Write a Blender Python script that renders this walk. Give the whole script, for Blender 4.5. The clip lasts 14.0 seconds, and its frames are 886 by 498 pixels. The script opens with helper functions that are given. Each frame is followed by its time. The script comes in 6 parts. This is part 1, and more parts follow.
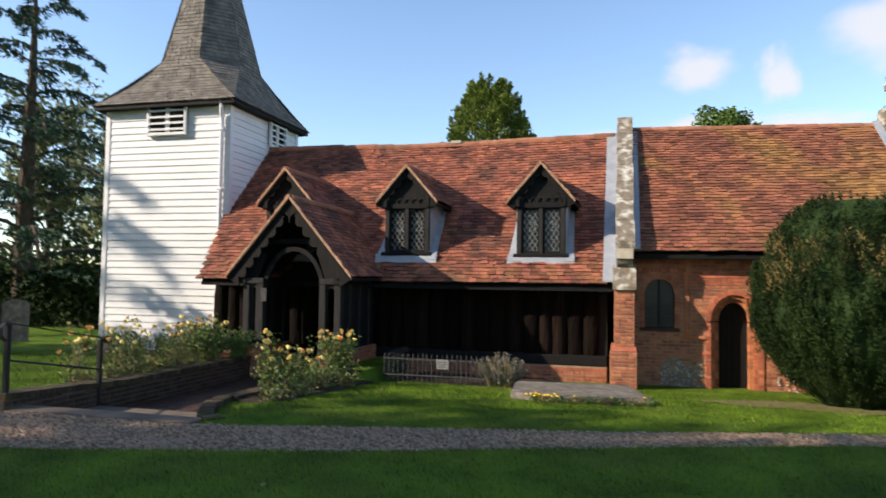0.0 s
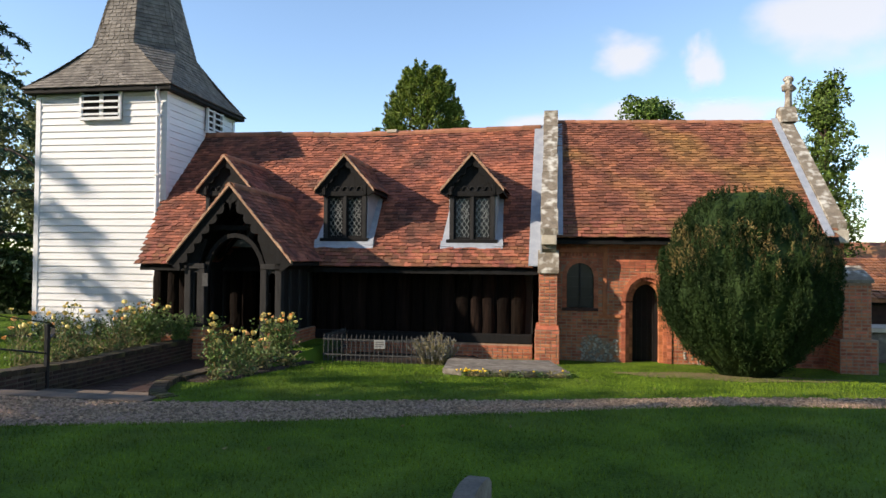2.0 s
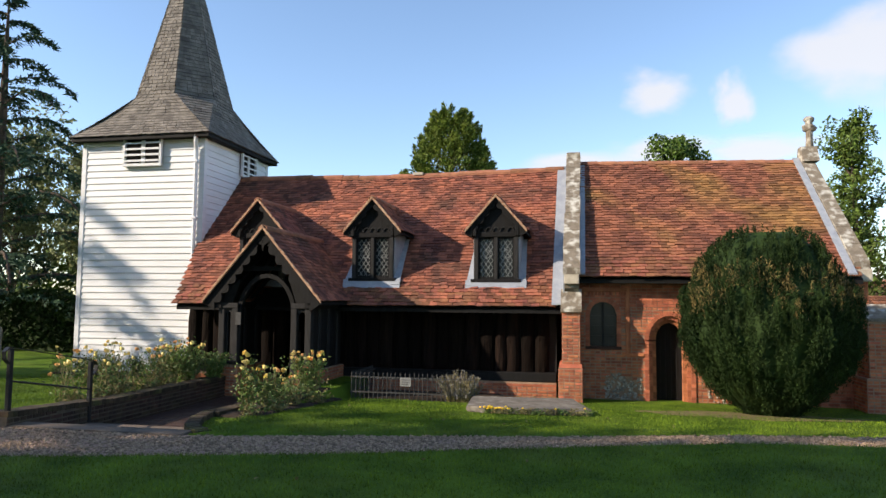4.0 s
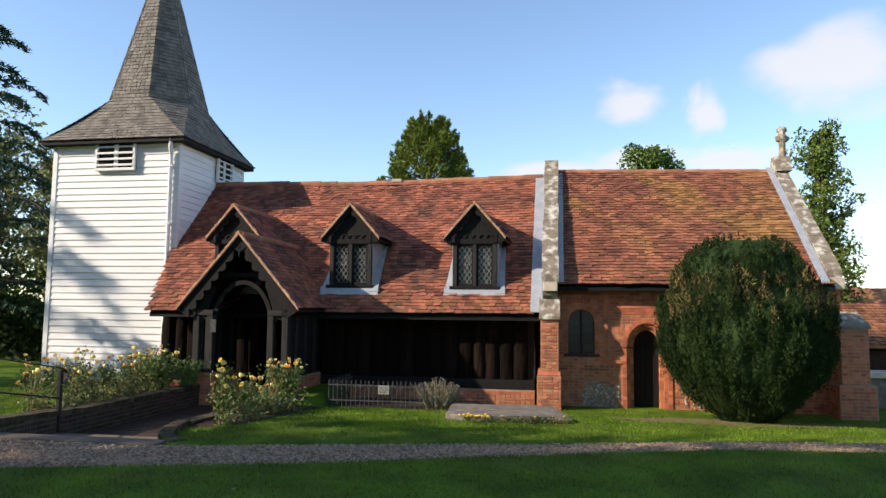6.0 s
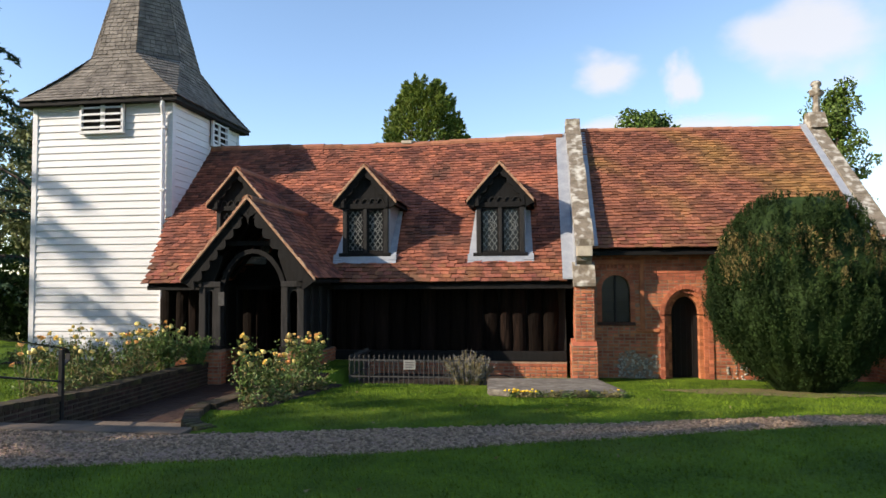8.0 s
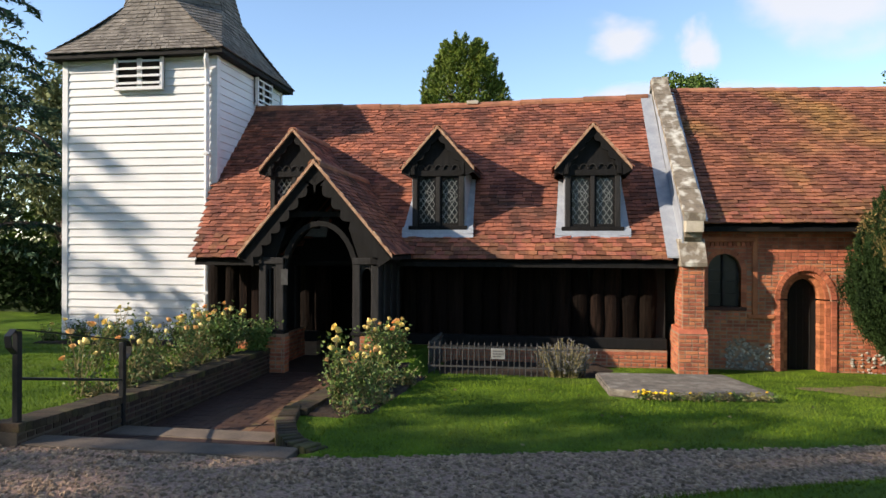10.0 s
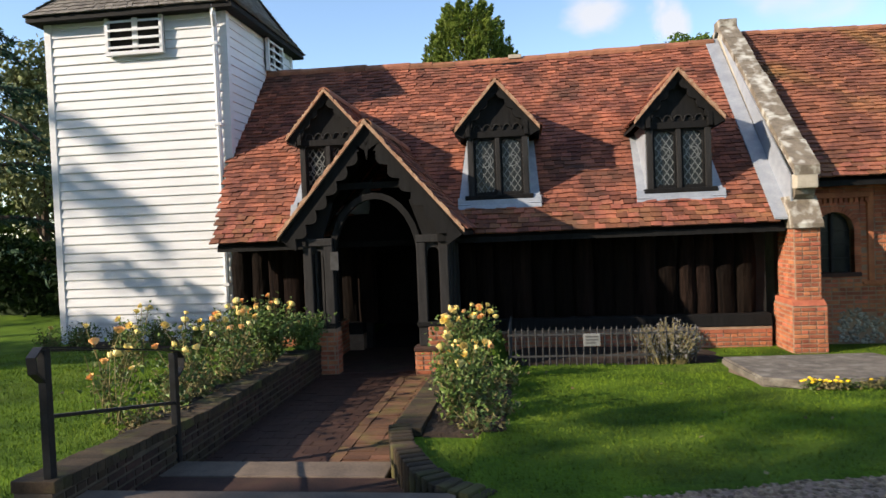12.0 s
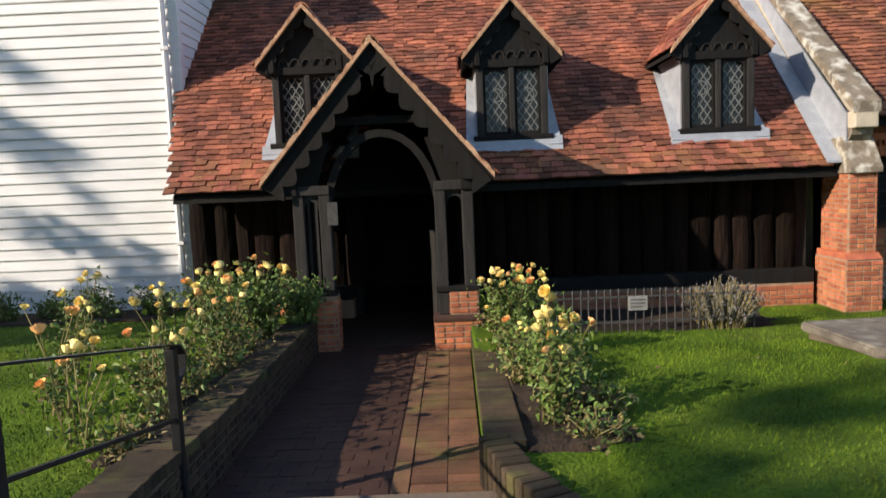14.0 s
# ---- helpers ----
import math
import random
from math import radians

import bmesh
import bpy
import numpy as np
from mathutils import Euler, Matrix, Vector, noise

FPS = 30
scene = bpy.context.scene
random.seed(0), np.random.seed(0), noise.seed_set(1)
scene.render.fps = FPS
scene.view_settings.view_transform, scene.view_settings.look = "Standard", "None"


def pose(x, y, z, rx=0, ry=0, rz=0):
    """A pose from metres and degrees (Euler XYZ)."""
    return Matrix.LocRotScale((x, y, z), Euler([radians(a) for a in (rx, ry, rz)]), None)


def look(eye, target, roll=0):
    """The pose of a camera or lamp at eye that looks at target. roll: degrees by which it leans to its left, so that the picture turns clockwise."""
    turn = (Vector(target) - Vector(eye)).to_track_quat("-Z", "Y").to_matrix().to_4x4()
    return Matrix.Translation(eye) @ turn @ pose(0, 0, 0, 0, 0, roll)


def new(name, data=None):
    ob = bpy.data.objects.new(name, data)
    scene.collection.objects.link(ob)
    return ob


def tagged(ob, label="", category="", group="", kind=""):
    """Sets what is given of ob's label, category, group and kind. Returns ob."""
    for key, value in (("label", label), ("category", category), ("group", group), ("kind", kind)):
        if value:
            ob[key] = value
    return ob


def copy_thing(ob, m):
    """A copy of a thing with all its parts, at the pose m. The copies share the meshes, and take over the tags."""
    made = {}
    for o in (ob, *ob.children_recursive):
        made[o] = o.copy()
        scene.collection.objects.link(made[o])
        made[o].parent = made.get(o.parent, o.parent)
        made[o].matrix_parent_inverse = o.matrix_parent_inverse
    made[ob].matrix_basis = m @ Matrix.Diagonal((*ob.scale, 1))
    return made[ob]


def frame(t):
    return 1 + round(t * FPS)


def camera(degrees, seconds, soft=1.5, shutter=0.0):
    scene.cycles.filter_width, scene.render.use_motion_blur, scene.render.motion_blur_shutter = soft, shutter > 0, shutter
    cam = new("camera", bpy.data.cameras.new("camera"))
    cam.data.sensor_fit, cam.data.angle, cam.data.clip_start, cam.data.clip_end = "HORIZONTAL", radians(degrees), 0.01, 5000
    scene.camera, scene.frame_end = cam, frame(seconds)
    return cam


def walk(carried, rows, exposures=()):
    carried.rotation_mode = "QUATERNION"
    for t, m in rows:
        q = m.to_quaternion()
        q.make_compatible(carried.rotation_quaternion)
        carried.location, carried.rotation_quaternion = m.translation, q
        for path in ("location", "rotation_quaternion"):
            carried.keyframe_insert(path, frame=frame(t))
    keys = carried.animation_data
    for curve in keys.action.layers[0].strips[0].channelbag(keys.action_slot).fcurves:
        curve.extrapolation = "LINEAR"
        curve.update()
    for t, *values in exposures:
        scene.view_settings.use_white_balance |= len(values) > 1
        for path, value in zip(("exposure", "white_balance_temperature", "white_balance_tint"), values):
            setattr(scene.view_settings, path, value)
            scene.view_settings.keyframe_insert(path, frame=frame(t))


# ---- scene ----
cam = camera(66.0, 14.0, soft=1.5, shutter=0.4)
METRES, EYE, TILT, LEAN, TURN = 8.5, 1.78, 0.0, 0.0, 14.8
ROWS = [
    (0.0, 0.0, 0.0, 0.0, -0.04, 2.64, -0.79),
    (0.5, -0.0056, -0.0174, 0.0027, -3.89, 0.93, -1.71),
    (1.0, -0.0058, -0.0317, 0.005, -4.62, 1.54, -1.3),
    (1.5, -0.0027, -0.0587, 0.0054, -5.01, 1.19, -1.24),
    (2.0, -0.0038, -0.0849, 0.006, -5.47, 1.18, -0.57),
    (2.5, -0.0055, -0.1097, 0.0068, -6.19, 0.11, -0.47),
    (3.0, -0.0023, -0.1219, 0.0082, -3.42, 3.93, -1.36),
    (5.5, 0.0059, -0.1299, 0.0084, -3.51, 4.75, 0.45),
    (6.0, -0.0027, -0.1214, 0.007, -5.03, 5.02, -0.53),
    (6.5, -0.0151, -0.1034, 0.0056, -4.96, 3.0, 0.93),
    (7.0, -0.0339, -0.0684, 0.0056, -6.0, 3.17, 1.49),
    (7.5, -0.0593, -0.0345, 0.0032, -5.19, 1.89, -0.03),
    (8.0, -0.0933, 0.005, -0.0028, -6.79, 2.74, 0.34),
    (8.5, -0.1239, 0.0513, 0.004, -4.04, 0.64, 1.35),
    (11.0, -0.2914, 0.2857, 0.0166, -7.6, -0.44, -0.54),
    (11.5, -0.324, 0.3384, 0.0141, -8.11, -3.18, 1.11),
    (12.0, -0.3525, 0.3947, 0.0055, -7.74, -1.59, 2.31),
    (12.5, -0.3792, 0.4487, 0.0031, -9.32, -1.9, -0.75),
    (13.0, -0.4021, 0.5023, 0.0016, -10.98, -4.04, -0.19),
    (13.5, -0.4265, 0.5492, 0.0012, -12.54, -3.23, 1.66),
    (14.0, -0.4491, 0.5941, 0.001, -14.03, -5.8, 2.46),
]
walk(cam, [(t, pose(0, 0, EYE, TILT, LEAN, TURN) @ pose(METRES * x, METRES * y, METRES * z, 90 + pitch, roll, yaw)) for t, x, y, z, yaw, pitch, roll in ROWS],
     exposures=[(0.0, 0.85, 6850, 12), (14.0, 0.85, 6850, 12)])

# ---- world, sun ----
SUN_AZ, SUN_EL = radians(62.3), radians(26.5)          # west of south, above the horizon
SUN_DIR = Vector((-math.sin(SUN_AZ) * math.cos(SUN_EL), -math.cos(SUN_AZ) * math.cos(SUN_EL), math.sin(SUN_EL)))
world = bpy.data.worlds.new("world")
scene.world = world
world.use_nodes = True
wn = world.node_tree.nodes
sky = wn.new("ShaderNodeTexSky")
sky.sky_type = "NISHITA"
sky.sun_disc = False
sky.sun_elevation = SUN_EL
sky.sun_rotation = math.pi + SUN_AZ
sky.air_density = 1.0
sky.dust_density = 0.25
sky.ozone_density = 3.0
wn["Background"].inputs[1].default_value = 0.15
world.node_tree.links.new(sky.outputs[0], wn["Background"].inputs[0])
sun_data = bpy.data.lights.new("sun", "SUN")
sun_data.energy = 4.4
sun_data.angle = radians(0.55)
sun_data.color = (1.0, 0.89, 0.75)
sun = new("sun", sun_data)
sun.matrix_world = look(SUN_DIR * 60, (0, 0, 0))


# ---- materials ----
def material(name, colour, second=None, scale=6.0, rough=0.8, metal=0.0, bump=0.3, fine=60.0, spread=0.0,
             stain=None, stain_scale=0.8, stain_amount=0.0, stretch=(1, 1, 1), depth=0.01, spec=0.3):
    """Two scales of noise between two colours, an optional stain, relief, and a spread of tone between pieces."""
    m = bpy.data.materials.new(name)
    m.use_nodes = True
    nt = m.node_tree
    n, link = nt.nodes, nt.links.new
    b = n["Principled BSDF"]
    b.inputs["Roughness"].default_value = rough
    b.inputs["Metallic"].default_value = metal
    b.inputs["Specular IOR Level"].default_value = spec
    second = second or tuple(c * 0.7 for c in colour)
    geo = n.new("ShaderNodeNewGeometry")
    mapping = n.new("ShaderNodeMapping")
    mapping.inputs["Scale"].default_value = stretch
    link(geo.outputs["Position"], mapping.inputs["Vector"])
    big = n.new("ShaderNodeTexNoise")
    big.inputs["Scale"].default_value = scale
    big.inputs["Detail"].default_value = 5
    small = n.new("ShaderNodeTexNoise")
    small.inputs["Scale"].default_value = fine
    small.inputs["Detail"].default_value = 4
    for t in (big, small):
        link(mapping.outputs[0], t.inputs["Vector"])
    blend = n.new("ShaderNodeMix")
    blend.data_type = "FLOAT"
    blend.inputs[0].default_value = 0.4
    link(big.outputs["Fac"], blend.inputs[2])
    link(small.outputs["Fac"], blend.inputs[3])
    ramp = n.new("ShaderNodeValToRGB")
    ramp.color_ramp.elements[0].position, ramp.color_ramp.elements[1].position = 0.36, 0.64
    ramp.color_ramp.elements[0].color = (*second, 1)
    ramp.color_ramp.elements[1].color = (*colour, 1)
    link(blend.outputs[0], ramp.inputs[0])
    out = ramp.outputs[0]
    if stain:
        patch = n.new("ShaderNodeTexNoise")
        patch.inputs["Scale"].default_value = stain_scale
        patch.inputs["Detail"].default_value = 6
        link(geo.outputs["Position"], patch.inputs["Vector"])
        sr = n.new("ShaderNodeValToRGB")
        sr.color_ramp.elements[0].position, sr.color_ramp.elements[1].position = 0.5, 0.68
        sr.color_ramp.elements[0].color = (0, 0, 0, 1)
        sr.color_ramp.elements[1].color = (stain_amount,) * 3 + (1,)
        link(patch.outputs["Fac"], sr.inputs[0])
        sm = n.new("ShaderNodeMix")
        sm.data_type = "RGBA"
        link(sr.outputs[0], sm.inputs[0])
        link(out, sm.inputs[6])
        sm.inputs[7].default_value = (*stain, 1)
        out = sm.outputs[2]
    if spread:
        info = n.new("ShaderNodeObjectInfo")
        add = n.new("ShaderNodeMath")
        add.operation = "ADD"
        link(geo.outputs["Random Per Island"], add.inputs[0])
        link(info.outputs["Random"], add.inputs[1])
        part_of = n.new("ShaderNodeMath")
        part_of.operation = "FRACT"
        link(add.outputs[0], part_of.inputs[0])
        rng = n.new("ShaderNodeMapRange")
        rng.inputs[3].default_value, rng.inputs[4].default_value = 1 - spread, 1 + spread
        link(part_of.outputs[0], rng.inputs[0])
        hue = n.new("ShaderNodeMapRange")
        hue.inputs[3].default_value, hue.inputs[4].default_value = 0.5 - spread * 0.03, 0.5 + spread * 0.02
        link(info.outputs["Random"], hue.inputs[0])
        hsv = n.new("ShaderNodeHueSaturation")
        link(rng.outputs[0], hsv.inputs["Value"])
        link(hue.outputs[0], hsv.inputs["Hue"])
        link(out, hsv.inputs["Color"])
        out = hsv.outputs[0]
    link(out, b.inputs["Base Color"])
    if bump:
        bp = n.new("ShaderNodeBump")
        bp.inputs["Strength"].default_value = bump
        bp.inputs["Distance"].default_value = depth
        link(blend.outputs[0], bp.inputs["Height"])
        link(bp.outputs[0], b.inputs["Normal"])
    return m


TILE = material("clay_tile", (0.33, 0.125, 0.06), (0.12, 0.046, 0.032), 1.9, 0.85, fine=24, spread=0.46,
                stain=(0.1, 0.055, 0.035), stain_scale=1.3, stain_amount=0.7)
TILE_LICHEN = material("lichened_clay_tile", (0.27, 0.105, 0.052), (0.12, 0.046, 0.03), 2.0, 0.88, fine=24, spread=0.44,
                       stain=(0.3, 0.2, 0.04), stain_scale=0.6, stain_amount=0.4)
RIDGE_TILE = material("ridge_tile", (0.36, 0.15, 0.08), (0.2, 0.09, 0.05), 5, 0.85, fine=50, spread=0.25)
MORTAR_EDGE = material("lichened_verge_mortar", (0.5, 0.33, 0.21), (0.3, 0.14, 0.08), 14, 0.9, bump=0.8, depth=0.03, fine=70)
BRICK = material("red_brick", (0.5, 0.175, 0.08), (0.27, 0.085, 0.045), 5, 0.88, fine=70, spread=0.3, bump=0.5)
MOSS_BRICK = material("moss_grown_brick", (0.062, 0.043, 0.024), (0.026, 0.02, 0.012), 5, 0.95, fine=50, spread=0.4, bump=0.8,
                      stain=(0.07, 0.07, 0.02), stain_scale=4, stain_amount=0.7)
DARK_BRICK = material("mossy_brick", (0.066, 0.032, 0.023), (0.03, 0.018, 0.013), 6, 0.9, fine=60, spread=0.35, bump=0.5,
                      stain=(0.04, 0.043, 0.014), stain_scale=3, stain_amount=0.5)
MORTAR = material("lime_mortar", (0.36, 0.24, 0.16), (0.24, 0.15, 0.1), 10, 0.95, fine=90, bump=0.4)
DARK_MORTAR = material("dirty_mortar", (0.11, 0.085, 0.062), (0.055, 0.042, 0.032), 10, 0.95, fine=90, bump=0.4)
OAK = material("tarred_oak", (0.012, 0.0113, 0.011), (0.005, 0.0048, 0.0047), 5, 0.75, fine=40, stretch=(4, 4, 0.5), bump=0.6, spec=0.18)
GREY_OAK = material("weathered_dark_oak", (0.032, 0.03, 0.029), (0.013, 0.0125, 0.012), 5, 0.75, fine=40, stretch=(4, 4, 0.6), bump=0.6, spec=0.2)
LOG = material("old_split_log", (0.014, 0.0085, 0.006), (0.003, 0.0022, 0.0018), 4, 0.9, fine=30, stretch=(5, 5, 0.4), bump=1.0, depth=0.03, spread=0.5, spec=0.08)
WHITE_BOARD = material("white_painted_board", (0.7, 0.705, 0.71), (0.6, 0.605, 0.61), 3, 0.55, fine=50, stretch=(0.6, 0.6, 4), bump=0.12, spread=0.03)
SHINGLE = material("cedar_shingle", (0.22, 0.195, 0.165), (0.1, 0.088, 0.075), 4, 0.85, fine=40, spread=0.22, bump=0.5)
LEAD = material("lead_sheet", (0.36, 0.38, 0.41), (0.26, 0.28, 0.31), 6, 0.5, metal=0.15, fine=40, bump=0.2)
STONE = material("lichened_stone", (0.23, 0.19, 0.14), (0.13, 0.105, 0.077), 8, 0.92, fine=60, bump=0.7, depth=0.02,
                 stain=(0.62, 0.6, 0.52), stain_scale=6, stain_amount=0.75)
PALE_STONE = material("pale_limestone", (0.52, 0.46, 0.36), (0.36, 0.31, 0.24), 7, 0.9, fine=60, bump=0.5)
GRAVE = material("grey_gravestone", (0.18, 0.155, 0.125), (0.09, 0.078, 0.064), 6, 0.92, fine=50, bump=0.6, depth=0.02,
                 stain=(0.3, 0.28, 0.23), stain_scale=7, stain_amount=0.5)
KERB = material("worn_kerb_stone", (0.165, 0.125, 0.092), (0.09, 0.07, 0.054), 5, 0.9, fine=60, bump=0.4)
# dark pavers and warmer edging hold the walk's shade and sun in colour
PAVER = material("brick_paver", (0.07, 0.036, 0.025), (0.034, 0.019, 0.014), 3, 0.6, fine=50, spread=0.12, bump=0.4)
SUNLIT_EDGING = material("sunlit_look_brick_edging", (0.16, 0.08, 0.042), (0.075, 0.04, 0.024), 4, 0.85, fine=60, spread=0.3, bump=0.5,
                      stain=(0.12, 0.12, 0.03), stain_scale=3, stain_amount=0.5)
GRASS = material("mown_grass", (0.135, 0.22, 0.018), (0.04, 0.083, 0.008), 1.6, 0.9, fine=45, bump=1.0, depth=0.05, spread=0.45, spec=0.1,
                 stain=(0.13, 0.17, 0.03), stain_scale=0.9, stain_amount=0.4)
GRAVEL = material("gravel", (0.42, 0.29, 0.19), (0.18, 0.12, 0.078), 30, 0.9, fine=90, bump=1.0, depth=0.03, spread=0.5)
SOIL = material("garden_soil", (0.05, 0.032, 0.02), (0.022, 0.015, 0.01), 8, 0.95, fine=50, bump=1.0, depth=0.04)
DRY_EARTH = material("dry_needle_earth", (0.2, 0.145, 0.07), (0.1, 0.09, 0.035), 5, 0.95, fine=40, bump=1.0, depth=0.03)
FLINT = material("flint_cobble", (0.42, 0.38, 0.32), (0.2, 0.18, 0.15), 12, 0.7, fine=40, spread=0.5)
IRON = material("black_iron", (0.025, 0.027, 0.03), (0.015, 0.015, 0.016), 12, 0.45, metal=0.4, fine=80, bump=0.2)
GREY_IRON = material("weathered_iron", (0.075, 0.075, 0.075), (0.04, 0.038, 0.036), 12, 0.6, metal=0.3, fine=80, bump=0.2)
GLASS = material("leaded_glass", (0.02, 0.023, 0.025), (0.01, 0.012, 0.013), 4, 0.22, fine=9, bump=0.5, spec=0.25)
CAME = material("lead_came", (0.22, 0.23, 0.225), (0.12, 0.12, 0.115), 10, 0.55, metal=0.2, fine=60, bump=0.2)
# near-black colour standing for unlit interiors; plank joints share it
DARKNESS = material("painted_darkness", (0.02, 0.018, 0.016), (0.012, 0.011, 0.01), 4, 0.95, fine=40)
PAPER = material("faded_notice", (0.24, 0.24, 0.23), (0.18, 0.18, 0.17), 20, 0.6, fine=80, bump=0)
BARK = material("bark", (0.12, 0.085, 0.06), (0.05, 0.036, 0.027), 6, 0.95, fine=30, stretch=(3, 3, 0.6), bump=1.0, depth=0.05)
GOLD_LEAF = material("yellow_green_leaf", (0.17, 0.22, 0.03), (0.08, 0.13, 0.02), 1.2, 0.6, fine=10, spread=0.4, bump=0, spec=0.25)
YEW_LEAF = material("yew_leaf", (0.026, 0.046, 0.011), (0.009, 0.019, 0.005), 2.5, 0.75, fine=20, spread=0.4, bump=0, spec=0.12)
YEW_BROWN = material("sunburnt_yew_leaf", (0.22, 0.15, 0.055), (0.1, 0.085, 0.03), 3, 0.7, fine=20, spread=0.4, bump=0, spec=0.2)
CEDAR_LEAF = material("cedar_leaf", (0.05, 0.095, 0.05), (0.025, 0.05, 0.028), 1.5, 0.75, fine=12, spread=0.4, bump=0, spec=0.2)
WILLOW_LEAF = material("grey_green_leaf", (0.26, 0.27, 0.12), (0.13, 0.15, 0.06), 1.0, 0.7, fine=10, spread=0.4, bump=0, spec=0.2)
LEAF = material("broad_leaf", (0.1, 0.16, 0.025), (0.05, 0.09, 0.015), 1.2, 0.6, fine=10, spread=0.45, bump=0, spec=0.25)
ROSE_LEAF = material("rose_leaf", (0.12, 0.18, 0.038), (0.05, 0.085, 0.018), 3, 0.55, fine=20, spread=0.45, bump=0, spec=0.3)
DRY_STEM = material("dry_stem", (0.25, 0.2, 0.085), (0.13, 0.12, 0.045), 8, 0.85, fine=40, spread=0.35, bump=0)
PETAL = material("yellow_rose_petal", (0.88, 0.66, 0.16), (0.85, 0.7, 0.32), 20, 0.6, fine=60, spread=0.25, bump=0)
PEACH = material("peach_rose_petal", (0.85, 0.4, 0.12), (0.8, 0.5, 0.22), 20, 0.6, fine=60, spread=0.25, bump=0)
MARIGOLD = material("orange_yellow_petal", (0.9, 0.5, 0.02), (0.85, 0.62, 0.03), 20, 0.6, fine=60, spread=0.25, bump=0)
LAVENDER = material("lavender_flower_spike", (0.19, 0.17, 0.18), (0.12, 0.125, 0.1), 20, 0.9, fine=40, spread=0.4, bump=0)


# ---- building helpers ----
RNG = random.Random(7)


def mesh_of(name, bm, mat):
    me = bpy.data.meshes.new(name)
    bmesh.ops.recalc_face_normals(bm, faces=bm.faces)
    bm.to_mesh(me)
    bm.free()
    me.materials.append(mat)
    return me


def part(name, bm, mat, parent=None, label=""):
    """A bmesh becomes one mesh object under a thing or a part."""
    ob = new(name, mesh_of(name, bm, mat))
    if parent:
        ob.parent = parent
    return tagged(ob, label)


def thing(name, label, category, group="", kind=""):
    return tagged(new(name), label, category, group, kind)


def soup(name, verts, faces, mat, parent=None, kind="", label=""):
    """Many loose pieces in one mesh."""
    me = bpy.data.meshes.new(name)
    me.from_pydata([tuple(v) for v in verts], [], [tuple(f) for f in faces])
    me.materials.append(mat)
    me.update()
    ob = new(name, me)
    if parent:
        ob.parent = parent
    return tagged(ob, label, kind=kind)


def box(bm, x0, x1, y0, y1, z0, z1, bevel=0.0):
    vs = [bm.verts.new((x, y, z)) for x in (x0, x1) for y in (y0, y1) for z in (z0, z1)]
    fs = [bm.faces.new([vs[i] for i in q]) for q in ((0, 1, 3, 2), (4, 6, 7, 5), (0, 4, 5, 1), (2, 3, 7, 6), (0, 2, 6, 4), (1, 5, 7, 3))]
    if bevel:
        edges = {e for f in fs for e in f.edges}
        bmesh.ops.bevel(bm, geom=list(edges), offset=bevel, segments=2, affect="EDGES", profile=0.6)
    return bm


def boxed(*sizes, bevel=0.0):
    return box(bmesh.new(), *sizes, bevel=bevel)


def prism(bm, outline, axis, a, b):
    """An outline of pairs, drawn out along an axis from a to b."""
    def at(p, d):
        return {"x": (d, p[0], p[1]), "y": (p[0], d, p[1]), "z": (p[0], p[1], d)}[axis]
    lo, hi = [bm.verts.new(at(p, a)) for p in outline], [bm.verts.new(at(p, b)) for p in outline]
    n = len(outline)
    bm.faces.new(lo[::-1])
    bm.faces.new(hi)
    for i in range(n):
        bm.faces.new((lo[i], lo[(i + 1) % n], hi[(i + 1) % n], hi[i]))
    return bm


def ribbon(bm, inner, outer, axis, a, b):
    """A band between two matching lines, drawn out along an axis."""
    def at(p, d):
        return {"x": (d, p[0], p[1]), "y": (p[0], d, p[1])}[axis]
    rows = [[bm.verts.new(at(p, d)) for p, d in ((u, a), (v, a), (v, b), (u, b))] for u, v in zip(inner, outer)]
    for p, q in zip(rows, rows[1:]):
        for k in range(4):
            bm.faces.new((p[k], p[(k + 1) % 4], q[(k + 1) % 4], q[k]))
    bm.faces.new(rows[0])
    bm.faces.new(rows[-1][::-1])
    return bm


def tube(bm, points, radii, sides=6):
    rings = []
    pts = [Vector(p) for p in points]
    for i, p in enumerate(pts):
        d = (pts[min(i + 1, len(pts) - 1)] - pts[max(i - 1, 0)]).normalized()
        u = d.orthogonal().normalized()
        w = d.cross(u)
        r = radii[i] if isinstance(radii, (list, tuple)) else radii
        rings.append([bm.verts.new(p + r * (math.cos(k * math.tau / sides) * u + math.sin(k * math.tau / sides) * w)) for k in range(sides)])
    for a, b in zip(rings, rings[1:]):
        best = min(range(sides), key=lambda s: (a[0].co - b[s].co).length)
        for k in range(sides):
            bm.faces.new((a[k], a[(k + 1) % sides], b[(k + 1 + best) % sides], b[(k + best) % sides]))
    bm.faces.new(rings[0][::-1])
    bm.faces.new(rings[-1])
    return bm


def blob(bm, centre, size, rough=0.12, sub=2, seed=0.0):
    r = bmesh.ops.create_icosphere(bm, subdivisions=sub, radius=1)
    for v in r["verts"]:
        d = 1 + rough * noise.noise(v.co * 2.2 + Vector((seed, seed * 1.7, seed * 0.3)))
        v.co = Vector((v.co.x * size[0] * d, v.co.y * size[1] * d, v.co.z * size[2] * d)) + Vector(centre)
    return bm


def interp(table, x):
    return float(np.interp(x, [p[0] for p in table], [p[1] for p in table]))


BRICK_FACES = ((0, 1, 3, 2), (4, 6, 7, 5), (0, 4, 5, 1), (2, 3, 7, 6), (0, 2, 6, 4), (1, 5, 7, 3))


